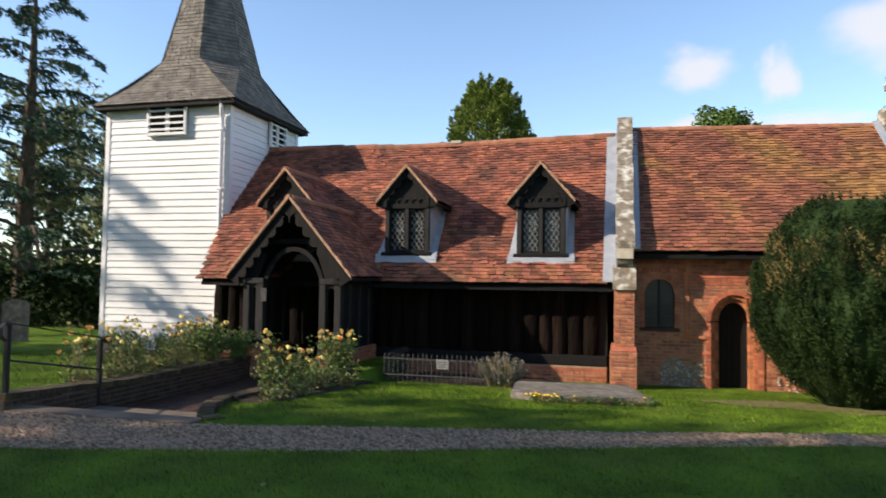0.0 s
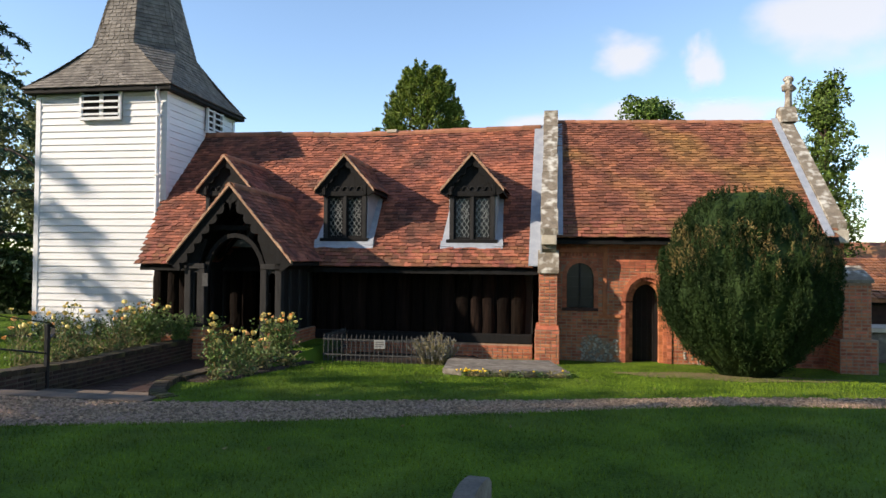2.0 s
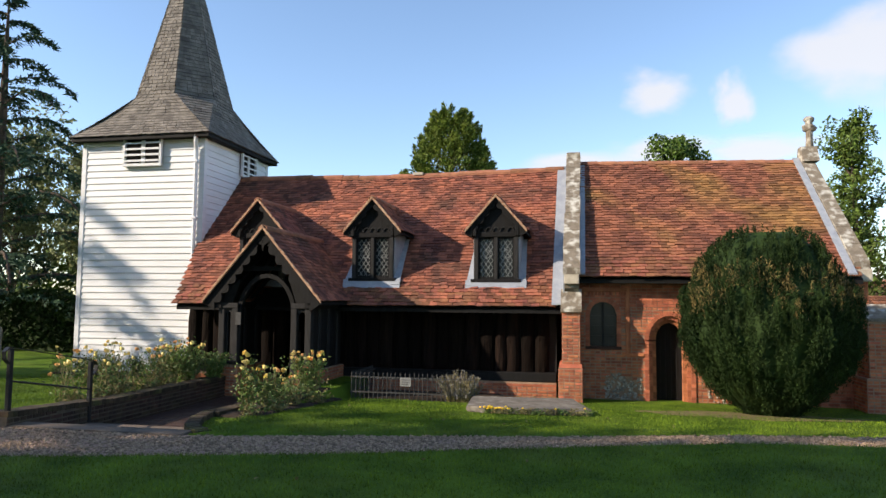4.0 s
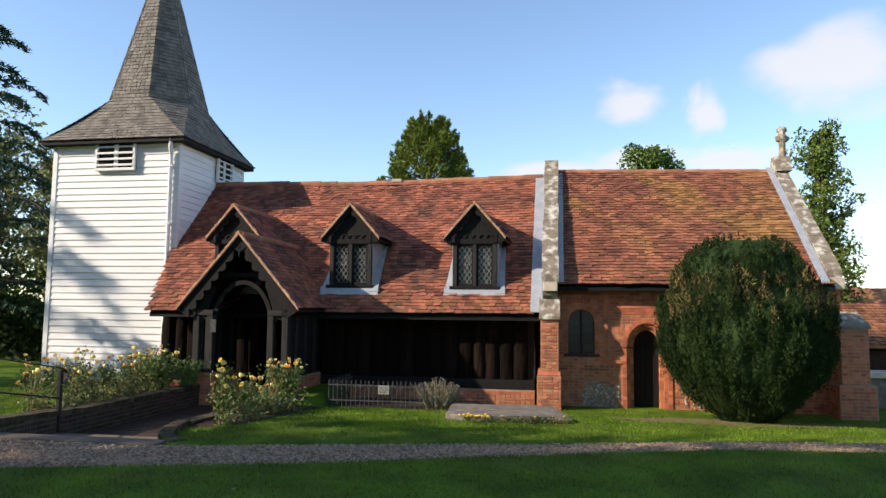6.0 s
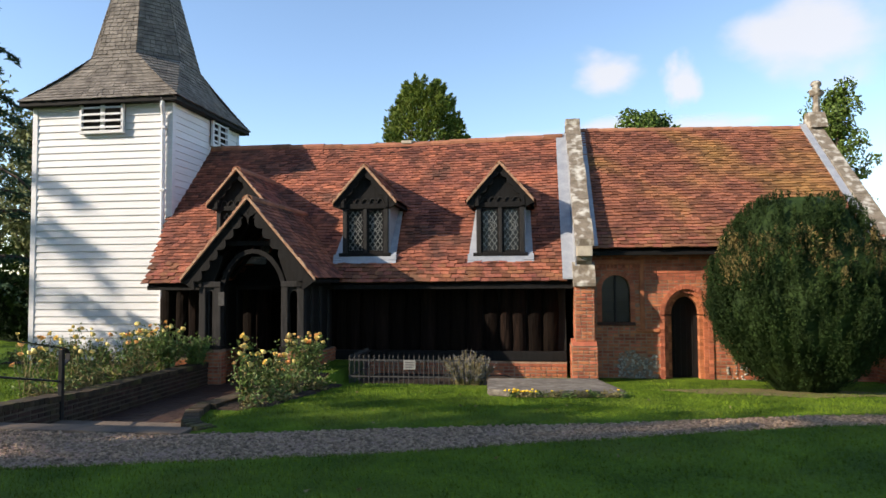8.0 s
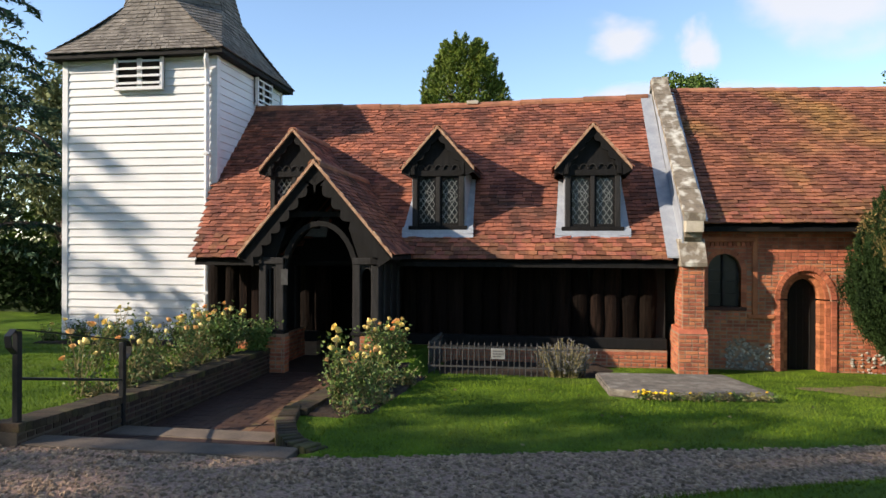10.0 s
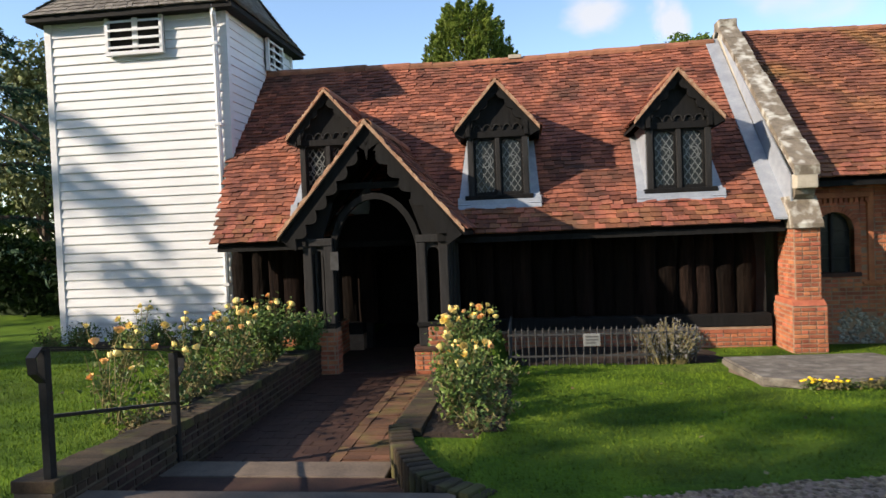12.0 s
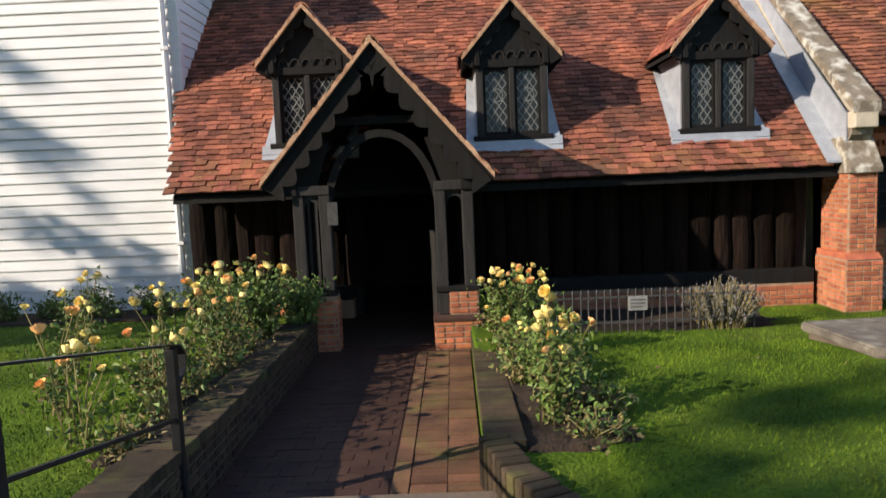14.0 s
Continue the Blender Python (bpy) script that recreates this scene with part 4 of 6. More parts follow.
for i in range(12):
    x = 0.2 + i * 0.42
    bm = bmesh.new()
    ribbon(bm, [(RIDGE_Y + 0.1 * math.cos(a), CH_RIDGE_Z - 0.05 + 0.09 * math.sin(a)) for a in np.linspace(-0.3, 3.45, 7)],
           [(RIDGE_Y + 0.12 * math.cos(a), CH_RIDGE_Z - 0.05 + 0.11 * math.sin(a)) for a in np.linspace(-0.3, 3.45, 7)], "x", 0, 0.415)
    part("ridge_tile", bm, RIDGE_TILE, chroof).location = (x, 0, 0.06 - 0.024 * (x - 0.2) - 0.03)

# gable parapet and buttress between nave and chancel
gable = thing("gable_parapet", "lichened stone coping on the gable with a brick buttress below", "parapet", kind="structure")
part("gable_wall", prism(bmesh.new(), [(12.5, 1.7), (12.5, 2.3), (RIDGE_Y, 5.26), (2 * RIDGE_Y - 12.5, 2.3), (2 * RIDGE_Y - 12.5, -0.2), (12.96, -0.2), (12.96, 1.7)], "x", -0.1, 0.17), PALE_STONE, gable)
n = 7
for side in (1, -1):
    for k in range(n):
        f0, f1 = k / n, (k + 1) / n - 0.006
        quad = []
        for f, up in ((f0, 0), (f1, 0), (f1, 0.13), (f0, 0.13)):
            y, z = 12.3 + (RIDGE_Y - 12.3) * f, 2.38 + (5.36 - 2.38) * f + up + 0.01 * math.sin(k * 3.1)
            quad.append((RIDGE_Y + side * (y - RIDGE_Y), z))
        bm = prism(bmesh.new(), quad, "x", -0.125 + 0.01 * math.sin(k * 5), 0.195 + 0.01 * math.cos(k * 4))
        part("coping_stone", bm, STONE, gable)
part("apex_stone", boxed(-0.13, 0.2, RIDGE_Y - 0.17, RIDGE_Y + 0.17, 5.3, 5.5, bevel=0.02), STONE, gable)
part("kneeler", boxed(-0.1, 0.18, 12.3, 12.56, 2.2, 2.4, bevel=0.015), PALE_STONE, gable)
part("kneeler_corbel", prism(bmesh.new(), [(12.38, 2.2), (12.6, 2.2), (12.6, 2.02), (12.46, 2.06), (12.4, 2.12)], "x", -0.09, 0.17), STONE, gable)
cap = bmesh.new()
prism(cap, [(12.27, 1.66), (12.27, 1.72), (12.5, 2.1), (12.96, 2.1), (12.96, 1.66)], "x", -0.17, 0.225)
part("buttress_cap", cap, STONE, gable, "sloping stone cap of the buttress")
butt = part("buttress", boxed(-0.14, 0.195, 12.33, 12.96, 0.6, 1.66), MORTAR, gable, "red brick buttress")
bricks_on(butt, BRICK, (-0.14, 12.33, 0.66), 0, brick_cells(0, 0.335, 0, 1.0))
bricks_on(butt, BRICK, (-0.14, 12.96, 0.66), -90, brick_cells(0, 0.63, 0, 1.0))
bricks_on(butt, BRICK, (0.195, 12.33, 0.66), 90, brick_cells(0, 0.63, 0, 1.0))
foot = part("buttress_foot", boxed(-0.21, 0.235, 12.25, 12.96, -0.2, 0.6), MORTAR, gable)
bricks_on(foot, BRICK, (-0.21, 12.25, -0.1), 0, brick_cells(0, 0.445, 0, 0.7))
bricks_on(foot, BRICK, (-0.21, 12.96, -0.1), -90, brick_cells(0, 0.71, 0, 0.7))
bricks_on(foot, BRICK, (0.235, 12.25, -0.1), 90, brick_cells(0, 0.71, 0, 0.7))
part("buttress_weathering", prism(bmesh.new(), [(12.24, 0.6), (12.34, 0.68), (12.95, 0.68), (12.95, 0.6)], "x", -0.2, 0.225), BRICK, gable)
# lead flashing beside the coping
for x0, x1, ey, ez, rz, lift in ((-0.35, -0.12, EAVE_Y, EAVE_Z, RIDGE_Z - 0.02, 0.06), (0.19, 0.3, CEY, CH_EAVE_Z, CH_RIDGE_Z + 0.03, 0.06)):
    bm = prism(bmesh.new(), [(ey - 0.04, ez + lift - 0.03), (ey - 0.04, ez + lift), (RIDGE_Y, rz + lift), (RIDGE_Y, rz + lift - 0.03)], "x", x0, x1)
    part("lead_flashing", bm, LEAD, gable, "pale lead flashing along the coping")
part("lead_upstand", prism(bmesh.new(), [(EAVE_Y - 0.02, EAVE_Z + 0.03), (EAVE_Y - 0.02, EAVE_Z + 0.62), (RIDGE_Y - 0.2, RIDGE_Z + 0.1), (RIDGE_Y - 0.2, RIDGE_Z)], "x", -0.125, -0.102), LEAD, gable)

# east gable with its cross
egable = thing("east_gable", "stone-coped east gable topped by a weathered stone cross", "gable", kind="structure")
for side in (1, -1):
    for k in range(7):
        f0, f1 = k / 7, (k + 1) / 7 - 0.006
        quad = []
        for f, up in ((f0, 0), (f1, 0), (f1, 0.14), (f0, 0.14)):
            quad.append((RIDGE_Y + side * (12.8 + (RIDGE_Y - 12.8) * f - RIDGE_Y), 2.5 + (5.1 - 2.5) * f + up))
        part("coping_stone", prism(bmesh.new(), quad, "x", 5.15, 5.42), STONE, egable)
part("lead_flashing", prism(bmesh.new(), [(CEY, CH_EAVE_Z + 0.03), (CEY, CH_EAVE_Z + 0.06), (RIDGE_Y, CH_RIDGE_Z + 0.02), (RIDGE_Y, CH_RIDGE_Z - 0.01)], "x", 5.0, 5.14), LEAD, egable)
part("kneeler", boxed(5.13, 5.44, 12.74, 13.02, 2.27, 2.5, bevel=0.02), PALE_STONE, egable)
part("gable_brick", prism(bmesh.new(), [(12.94, -0.2), (12.94, 2.45), (RIDGE_Y, 5.08), (RIDGE_Y + 3.2, 2.2), (RIDGE_Y + 3.2, -0.2)], "x", 5.16, 5.42), BRICK, egable)
bm = bmesh.new()
prism(bm, [(RIDGE_Y - 0.3, 5.08), (RIDGE_Y + 0.3, 5.08), (RIDGE_Y + 0.12, 5.45), (RIDGE_Y - 0.12, 5.45)], "x", 5.16, 5.5)
part("saddle_stone", bm, STONE, egable)
cross = bmesh.new()
tube(cross, [(5.38, RIDGE_Y, 5.4), (5.38, RIDGE_Y, 5.62), (5.38, RIDGE_Y, 6.1)], [0.1, 0.075, 0.085], 8)
blob(cross, (5.38, RIDGE_Y, 5.9), (0.17, 0.09, 0.11), 0.25, 2, 4)
blob(cross, (5.38, RIDGE_Y, 6.1), (0.12, 0.09, 0.08), 0.25, 2, 9)
part("cross", cross, STONE, egable, "weathered stone cross finial")
abut = part("angle_buttress", prism(bmesh.new(), [(12.4, -0.2), (12.4, 1.56), (12.935, 1.78), (12.935, -0.2)], "x", 5.2, 5.66), MORTAR, egable, "red brick corner buttress")
bricks_on(abut, BRICK, (5.2, 12.4, -0.1), 0, brick_cells(0, 0.46, 0, 1.64))
bricks_on(abut, BRICK, (5.2, 12.93, -0.1), -90, brick_cells(0, 0.53, 0, 1.64))
part("buttress_cap", prism(bmesh.new(), [(12.35, 1.55), (12.35, 1.61), (12.935, 1.86), (12.935, 1.79)], "x", 5.17, 5.69), STONE, egable)
foot = part("buttress_foot", boxed(5.12, 5.74, 12.32, 12.935, -0.2, 0.55), MORTAR, egable)
bricks_on(foot, BRICK, (5.12, 12.32, -0.1), 0, brick_cells(0, 0.62, 0, 0.65))
bricks_on(foot, BRICK, (5.12, 12.93, -0.1), -90, brick_cells(0, 0.6, 0, 0.65))

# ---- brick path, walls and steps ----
path = thing("brick_walk", "dark brick path leading into the porch, its edging coloured warmer as if sunlit", "path", kind="structure")
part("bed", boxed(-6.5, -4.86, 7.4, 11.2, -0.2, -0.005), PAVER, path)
part("porch_floor", boxed(-6.7, -4.8, 11.2, 13.1, -0.2, 0.0), DARK_BRICK, path)
cells, near = [], []
y = 7.44
row = 0
while y < 11.2:
    x = -6.46 - (0.11 if row % 2 else 0)
    while x < -5.44:
        x1 = min(x + 0.215, -5.43)
        near.append((max(x, -6.48), x1 - 0.002, y, y + 0.102))
        x += 0.218
    y += 0.105
    row += 1
paver_mesh = {}
for k, (a, b, c, d) in enumerate(near):
    z = RNG.uniform(-0.0015, 0.0015)
    if k < 296:
        key = round(b - a, 2)
        if key not in paver_mesh:
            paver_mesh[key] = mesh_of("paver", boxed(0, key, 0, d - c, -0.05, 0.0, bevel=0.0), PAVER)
        ob = new("paver", paver_mesh[key])
        ob.parent, ob.location = path, (a, c, z)
    else:
        cells.append(corners(a, b, c, d, -0.05, z))
v, f = box_soup(cells)
soup("far_pavers", v, f, PAVER, path, kind="stuff")
# real edging bricks, tinted warmer for the sun along this side
y = 7.45
k = 0
while y < 10.85:
    for a, b in ((-5.41, -5.31), (-5.3, -5.085), (-5.08, -4.87)):
        ln = 0.215 if a == -5.41 else 0.105
        if a == -5.41 and k % 2:
            continue
        ob = part("edging_brick", boxed(a, b, y, y + ln - 0.008, -0.06, 0.012 + RNG.uniform(-0.006, 0.006), bevel=0.0), SUNLIT_EDGING, path)
    y += 0.108
    k += 1

for name, x0, x1, y0, y1, z1 in (("kerb_stone", -6.62, -4.2, 6.06, 6.33, 0.312), ("kerb_stone", -6.49, -4.79, 7.1, 7.42, 0.125)):
    n = 1
    for k in range(n):
        a, b = x0 + (x1 - x0) * k / n, x0 + (x1 - x0) * (k + 1) / n - 0.012
        ob = part(name, boxed(a, b, y0 + RNG.uniform(-0.02, 0.02), y1, -0.2, z1 + RNG.uniform(-0.006, 0.006), bevel=0.012), KERB)
        tagged(ob, "worn grey stone step leading down to the walk", "kerb", "kerb stones by the path")
tagged(part("apron", boxed(-6.5, -4.2, 6.335, 7.095, -0.2, 0.115), DARK_BRICK), "dark brick landing between two stone steps", "paving", kind="structure")


def garden_wall(name, label, a, b, za, zb, thick, cell_limit):
    """A low brick wall from a to b with a coping of mossy bricks on edge; the top falls from za to zb."""
    w = thing(name, label, "wall", kind="structure")
    d = Vector((b[0] - a[0], b[1] - a[1], 0))
    length = d.length
    turn = math.degrees(math.atan2(d.y, d.x))
    core = bmesh.new()
    vs = []
    for xx, zt in ((0, za), (length, zb)):
        for yy in (0.0, thick):
            for zz in (-0.2, zt - 0.06):
                vs.append(core.verts.new((xx, yy, zz)))
    for q in BRICK_FACES:
        core.faces.new([vs[i] for i in q])
    c = part("core", core, DARK_MORTAR, w)
    c.location, c.rotation_euler = (*a, 0), (0, 0, radians(turn))
    cells = [c4 for c4 in brick_cells(0, length, -0.1, max(za, zb), skip=lambda x, z: z > za + (zb - za) * x / length - 0.065)]
    bricks_on(w, DARK_BRICK, (a[0], a[1], 0), turn, cells, limit=cell_limit)
    x = 0.0
    co, si = math.cos(radians(turn)), math.sin(radians(turn))
    me = mesh_of("coping_brick", boxed(0, 0.0765, -0.02, thick + 0.02, -0.06, 0.012, bevel=0.008), MOSS_BRICK)
    while x < length - 0.04:
        zt = za + (zb - za) * x / length
        ob = new("coping_brick", me)
        ob.parent = w
        ob.location = (a[0] + x * co, a[1] + x * si, zt + RNG.uniform(-0.004, 0.004))
        ob.rotation_euler = (RNG.uniform(-0.015, 0.015), 0, radians(turn) + RNG.uniform(-0.01, 0.01))
        x += 0.078
    return w


# the face looks to the path, so the run goes southward on the far side
garden_wall("path_wall", "low mossy brick wall beside the walk up to the porch", (-6.5, 7.9), (-6.5, 11.12), 0.375, 0.37, 0.24, 150)
garden_wall("step_wall", "low mossy brick wall beside the steps", (-6.5, 6.02), (-6.5, 7.895), 0.47, 0.38, 0.24, 110)
garden_wall("bed_wall", "low brick edging wall of the rose bed", (-4.84, 10.9), (-4.84, 7.6), 0.2, 0.3, 0.2, 120)
edge_pts = [(-4.86, 7.6), (-4.74, 7.1), (-4.52, 6.62), (-4.32, 6.34), (-4.05, 6.16)]
for a, b, z in zip(edge_pts, edge_pts[1:], (0.32, 0.33, 0.33, 0.34)):
    d = Vector((b[0] - a[0], b[1] - a[1]))
    for k in range(int(d.length / 0.085) + 1):
        f = k * 0.085 / d.length
        ob = part("edging_brick", boxed(-0.037, 0.037, -0.08, 0.1, -0.3, 0.0, bevel=0.02), MOSS_BRICK)
        ob.location = (a[0] + d.x * f + 0.05, a[1] + d.y * f + 0.08, z + RNG.uniform(-0.008, 0.008))
        ob.rotation_euler = (0, 0, math.atan2(d.y, d.x))
        tagged(ob, "mossy brick on edge bordering the lawn corner", "brick", "edging bricks at the lawn corner")


def soil_bed(name, x0, x1, y0, y1, z, label):
    xs, ys = np.linspace(x0, x1, 14), np.linspace(y0, y1, 34)
    verts = [(x, y, (max(z, lawn_height(x, y) + 0.03) if y < 11.2 or x < -7 else z) + 0.03 * noise.noise(Vector((x * 5, y * 5, 1))) - (0.06 + 0.05 * noise.noise(Vector((x * 3, y * 3, 7)))) * (i in (0, 13)) - 0.08 * (j in (0, 33))) for j, y in enumerate(ys) for i, x in enumerate(xs)]
    faces = [(j * 14 + i, j * 14 + i + 1, (j + 1) * 14 + i + 1, (j + 1) * 14 + i) for j in range(33) for i in range(13)]
    return tagged(soup(name, verts, faces, SOIL, kind="structure", label=label), category="flower bed")


soil_bed("rose_bed", -4.66, -3.95, 7.55, 10.85, 0.05, "bare earth bed under the roses by the path")
soil_bed("rose_bed", -7.0, -6.72, 7.3, 11.2, 0.325, "weedy earth strip under the roses on the wall")
bare = [(2.9 + 1.75 * math.cos(a) * (1 + 0.1 * math.sin(5 * a)), 10.75 + 0.75 * math.sin(a) * (1 + 0.12 * math.sin(7 * a))) for a in np.linspace(0, math.tau, 41)[:-1]]
ring = [(2.9, 10.75, lawn_height(2.9, 10.75) + 0.02)] + [(x, y, lawn_height(x, y) + (0.012 if k % 2 else 0.004)) for k, (x, y) in enumerate(bare)]
tagged(soup("bare_ground", ring, [(0, 1 + k, 1 + (k + 1) % 40) for k in range(40)], DRY_EARTH, kind="structure", label="dry needle-strewn earth under the clipped yew"), category="ground")
soil_bed("tower_bed", -12.1, -8.9, 12.7, 13.9, 0.0, "dark planted earth strip at the foot of the tower")
soil_bed("fence_bed", -4.1, -1.2, 11.35, 12.85, 0.0, "bare earth strip behind the iron fence")

# handrail on the return wall
rail = thing("handrail", "black iron handrail with curled ends beside the steps", "handrail")
RA, RB = Vector((-6.55, 6.08, 0)), Vector((-6.5, 7.41, 0))
for p, z0, z1 in ((RA, 0.28, 1.23), (RB, 0.05, 0.965)):
    part("post", boxed(p.x - 0.026, p.x + 0.026, p.y - 0.026, p.y + 0.026, z0, z1, bevel=0.006), IRON, rail)
A, B = RA + Vector((0, 0, 1.24)), RB + Vector((0, 0, 0.98))
d, up = (B - A).normalized(), Vector((0, 0, 1))
pts = [A - d * 0.02 - up * 0.2, A - d * 0.09 - up * 0.15, A - d * 0.1 - up * 0.06, A - d * 0.04, A + d * 0.06 + up * 0.004,
       B - d * 0.06 + up * 0.004, B + d * 0.05, B + d * 0.11 - up * 0.05, B + d * 0.1 - up * 0.13, B + d * 0.02 - up * 0.2]
bm = bmesh.new()
rings = []
for k, p in enumerate(pts):
    along = (pts[min(k + 1, len(pts) - 1)] - pts[max(k - 1, 0)]).normalized()
    out = Vector((1, 0, 0)).cross(along).normalized() * 0.005
    rings.append([bm.verts.new(p + Vector((sx * 0.03, 0, 0)) + out * so) for sx, so in ((-1, -1), (1, -1), (1, 1), (-1, 1))])
for a, b in zip(rings, rings[1:]):
    for k in range(4):
        bm.faces.new((a[k], a[(k + 1) % 4], b[(k + 1) % 4], b[k]))
bm.faces.new(rings[0])
bm.faces.new(rings[-1])
bmesh.ops.recalc_face_normals(bm, faces=bm.faces)
part("top_rail", bm, IRON, rail, "flat black iron strap curled over at its ends")
part("lower_rail", tube(bmesh.new(), [A - up * 0.4, B - up * 0.4], 0.013, 6), IRON, rail)

# low iron fence before the nave wall
fence = thing("iron_fence", "low weathered iron railing round a bed by the nave", "fence")
FX0, FX1, FY = -4.05, -1.7, 11.4
bar = mesh_of("bar", tube(bmesh.new(), [(0, 0, 0.0), (0, 0, 0.46), (0, 0, 0.49), (0, 0, 0.53)], [0.009, 0.009, 0.013, 0.001], 5), GREY_IRON)
for k in range(28):
    ob = new("bar", bar)
    ob.parent = fence
    ob.location = (FX0 + k * (FX1 - FX0) / 27, FY, -0.02)
    ob.rotation_euler = (RNG.uniform(-0.02, 0.02), RNG.uniform(-0.03, 0.03), 0)
for z in (0.12, 0.4):
    part("rail", boxed(FX0 - 0.02, FX1 + 0.02, FY - 0.006, FY + 0.006, z, z + 0.025), GREY_IRON, fence)
    for xx in (FX0,):
        part("return_rail", boxed(xx - 0.006, xx + 0.006, FY, WALL_Y - 0.1, z, z + 0.025), GREY_IRON, fence)
for k in range(1, 14):
    for xx in (FX0,):
        ob = new("bar", bar)
        ob.parent, ob.location = fence, (xx, FY + k * 0.1, -0.02)
sign = part("fence_sign", boxed(-3.09, -2.88, FY - 0.03, FY - 0.012, 0.26, 0.42, bevel=0.004), PAPER)
tagged(sign, "small pale notice plate fixed to the iron fence", "sign")
for k in range(3):
    part("text_bar", boxed(-3.065, -2.905 - 0.03 * (k == 2), FY - 0.034, FY - 0.031, 0.375 - k * 0.04, 0.387 - k * 0.04), GREY_IRON, sign)

# ledger stone in the lawn
slab = thing("ledger_stone", "large flat weathered tomb slab of two stones in the lawn", "grave slab")
bm = bmesh.new()
prism(bm, [(-1.6, 10.6), (-1.52, 9.52), (-1.18, 9.32), (0.4, 9.55), (0.18, 10.26), (0.09, 10.72)], "z", 0.15, 0.245)
bmesh.ops.bevel(bm, geom=list(bm.edges), offset=0.02, segments=2, affect="EDGES")
part("top_slab", bm, GRAVE, slab)
bm = bmesh.new()
prism(bm, [(-1.54, 10.56), (-1.46, 9.56), (-1.15, 9.38), (0.34, 9.6), (0.13, 10.24), (0.05, 10.66)], "z", -0.1, 0.151)
bmesh.ops.bevel(bm, geom=list(bm.edges), offset=0.015, segments=1, affect="EDGES")
part("plinth", bm, KERB, slab)


def headstone(name, label, place, w, h, t, turn, lean, arch):
    bm = bmesh.new()
    pts = [(-w / 2, -0.15), (w / 2, -0.15), (w / 2, h - arch)] + [(w / 2 * math.cos(a), h - arch + arch * math.sin(a)) for a in np.linspace(0.15, math.pi - 0.15, 9)] + [(-w / 2, h - arch)]
    prism(bm, pts, "y", -t / 2, t / 2)
    bmesh.ops.bevel(bm, geom=[e for e in bm.edges], offset=0.012, segments=2, affect="EDGES")
    ob = part(name, bm, GRAVE)
    ob.matrix_basis = pose(*place, lean, 0, turn)
    return tagged(ob, label, "gravestone")


headstone("headstone", "grey round-shouldered headstone before a dark hedge", (-15.5, 14.6, 0), 0.62, 1.12, 0.12, 40, -3, 0.14)
headstone("small_headstone", "narrow rough grey headstone in the shaded lawn", (-0.22, 2.45, 0.42), 0.4, 0.4, 0.1, 82, 0, 0.05)


# ---- plants ----
def leaf_soup(points, sizes, rng, stretch=1.0, along=None, fold=0.3):
    """Small folded leaves at given points: two triangles each, turned at random or roughly along given ways."""
    n = len(points)
    p = np.asarray(points)
    a = rng.normal(size=(n, 3))
    if along is not None:
        a = np.asarray(along) + 0.6 * a
    a /= np.linalg.norm(a, axis=1, keepdims=True) + 1e-9
    b = np.cross(a, rng.normal(size=(n, 3)))
    b /= np.linalg.norm(b, axis=1, keepdims=True) + 1e-9
    c = np.cross(a, b)
    s = np.asarray(sizes)[:, None]
    tip, base = p + a * s * stretch, p - a * s * 0.35 * stretch
    l, r = p + b * s * 0.45 + c * s * fold, p - b * s * 0.45 + c * s * fold
    verts = np.stack((base, l, tip, r), 1).reshape(-1, 3)
    faces = []
    for k in range(n):
        faces.append((4 * k, 4 * k + 1, 4 * k + 2))
        faces.append((4 * k, 4 * k + 2, 4 * k + 3))
    return verts.tolist(), faces


def clumps(rng, centres, radii, per, shell=0.55):
    """Points scattered through balls, denser near their skin."""
    out = []
    for c, r in zip(centres, radii):
        d = rng.normal(size=(per, 3))
        d /= np.linalg.norm(d, axis=1, keepdims=True)
        rad = r * (shell + (1 - shell) * rng.random((per, 1))) * (0.8 + 0.35 * rng.random((per, 1)))
        out.append(np.asarray(c) + d * rad * np.array([1, 1, 0.8]))
    return np.concatenate(out)


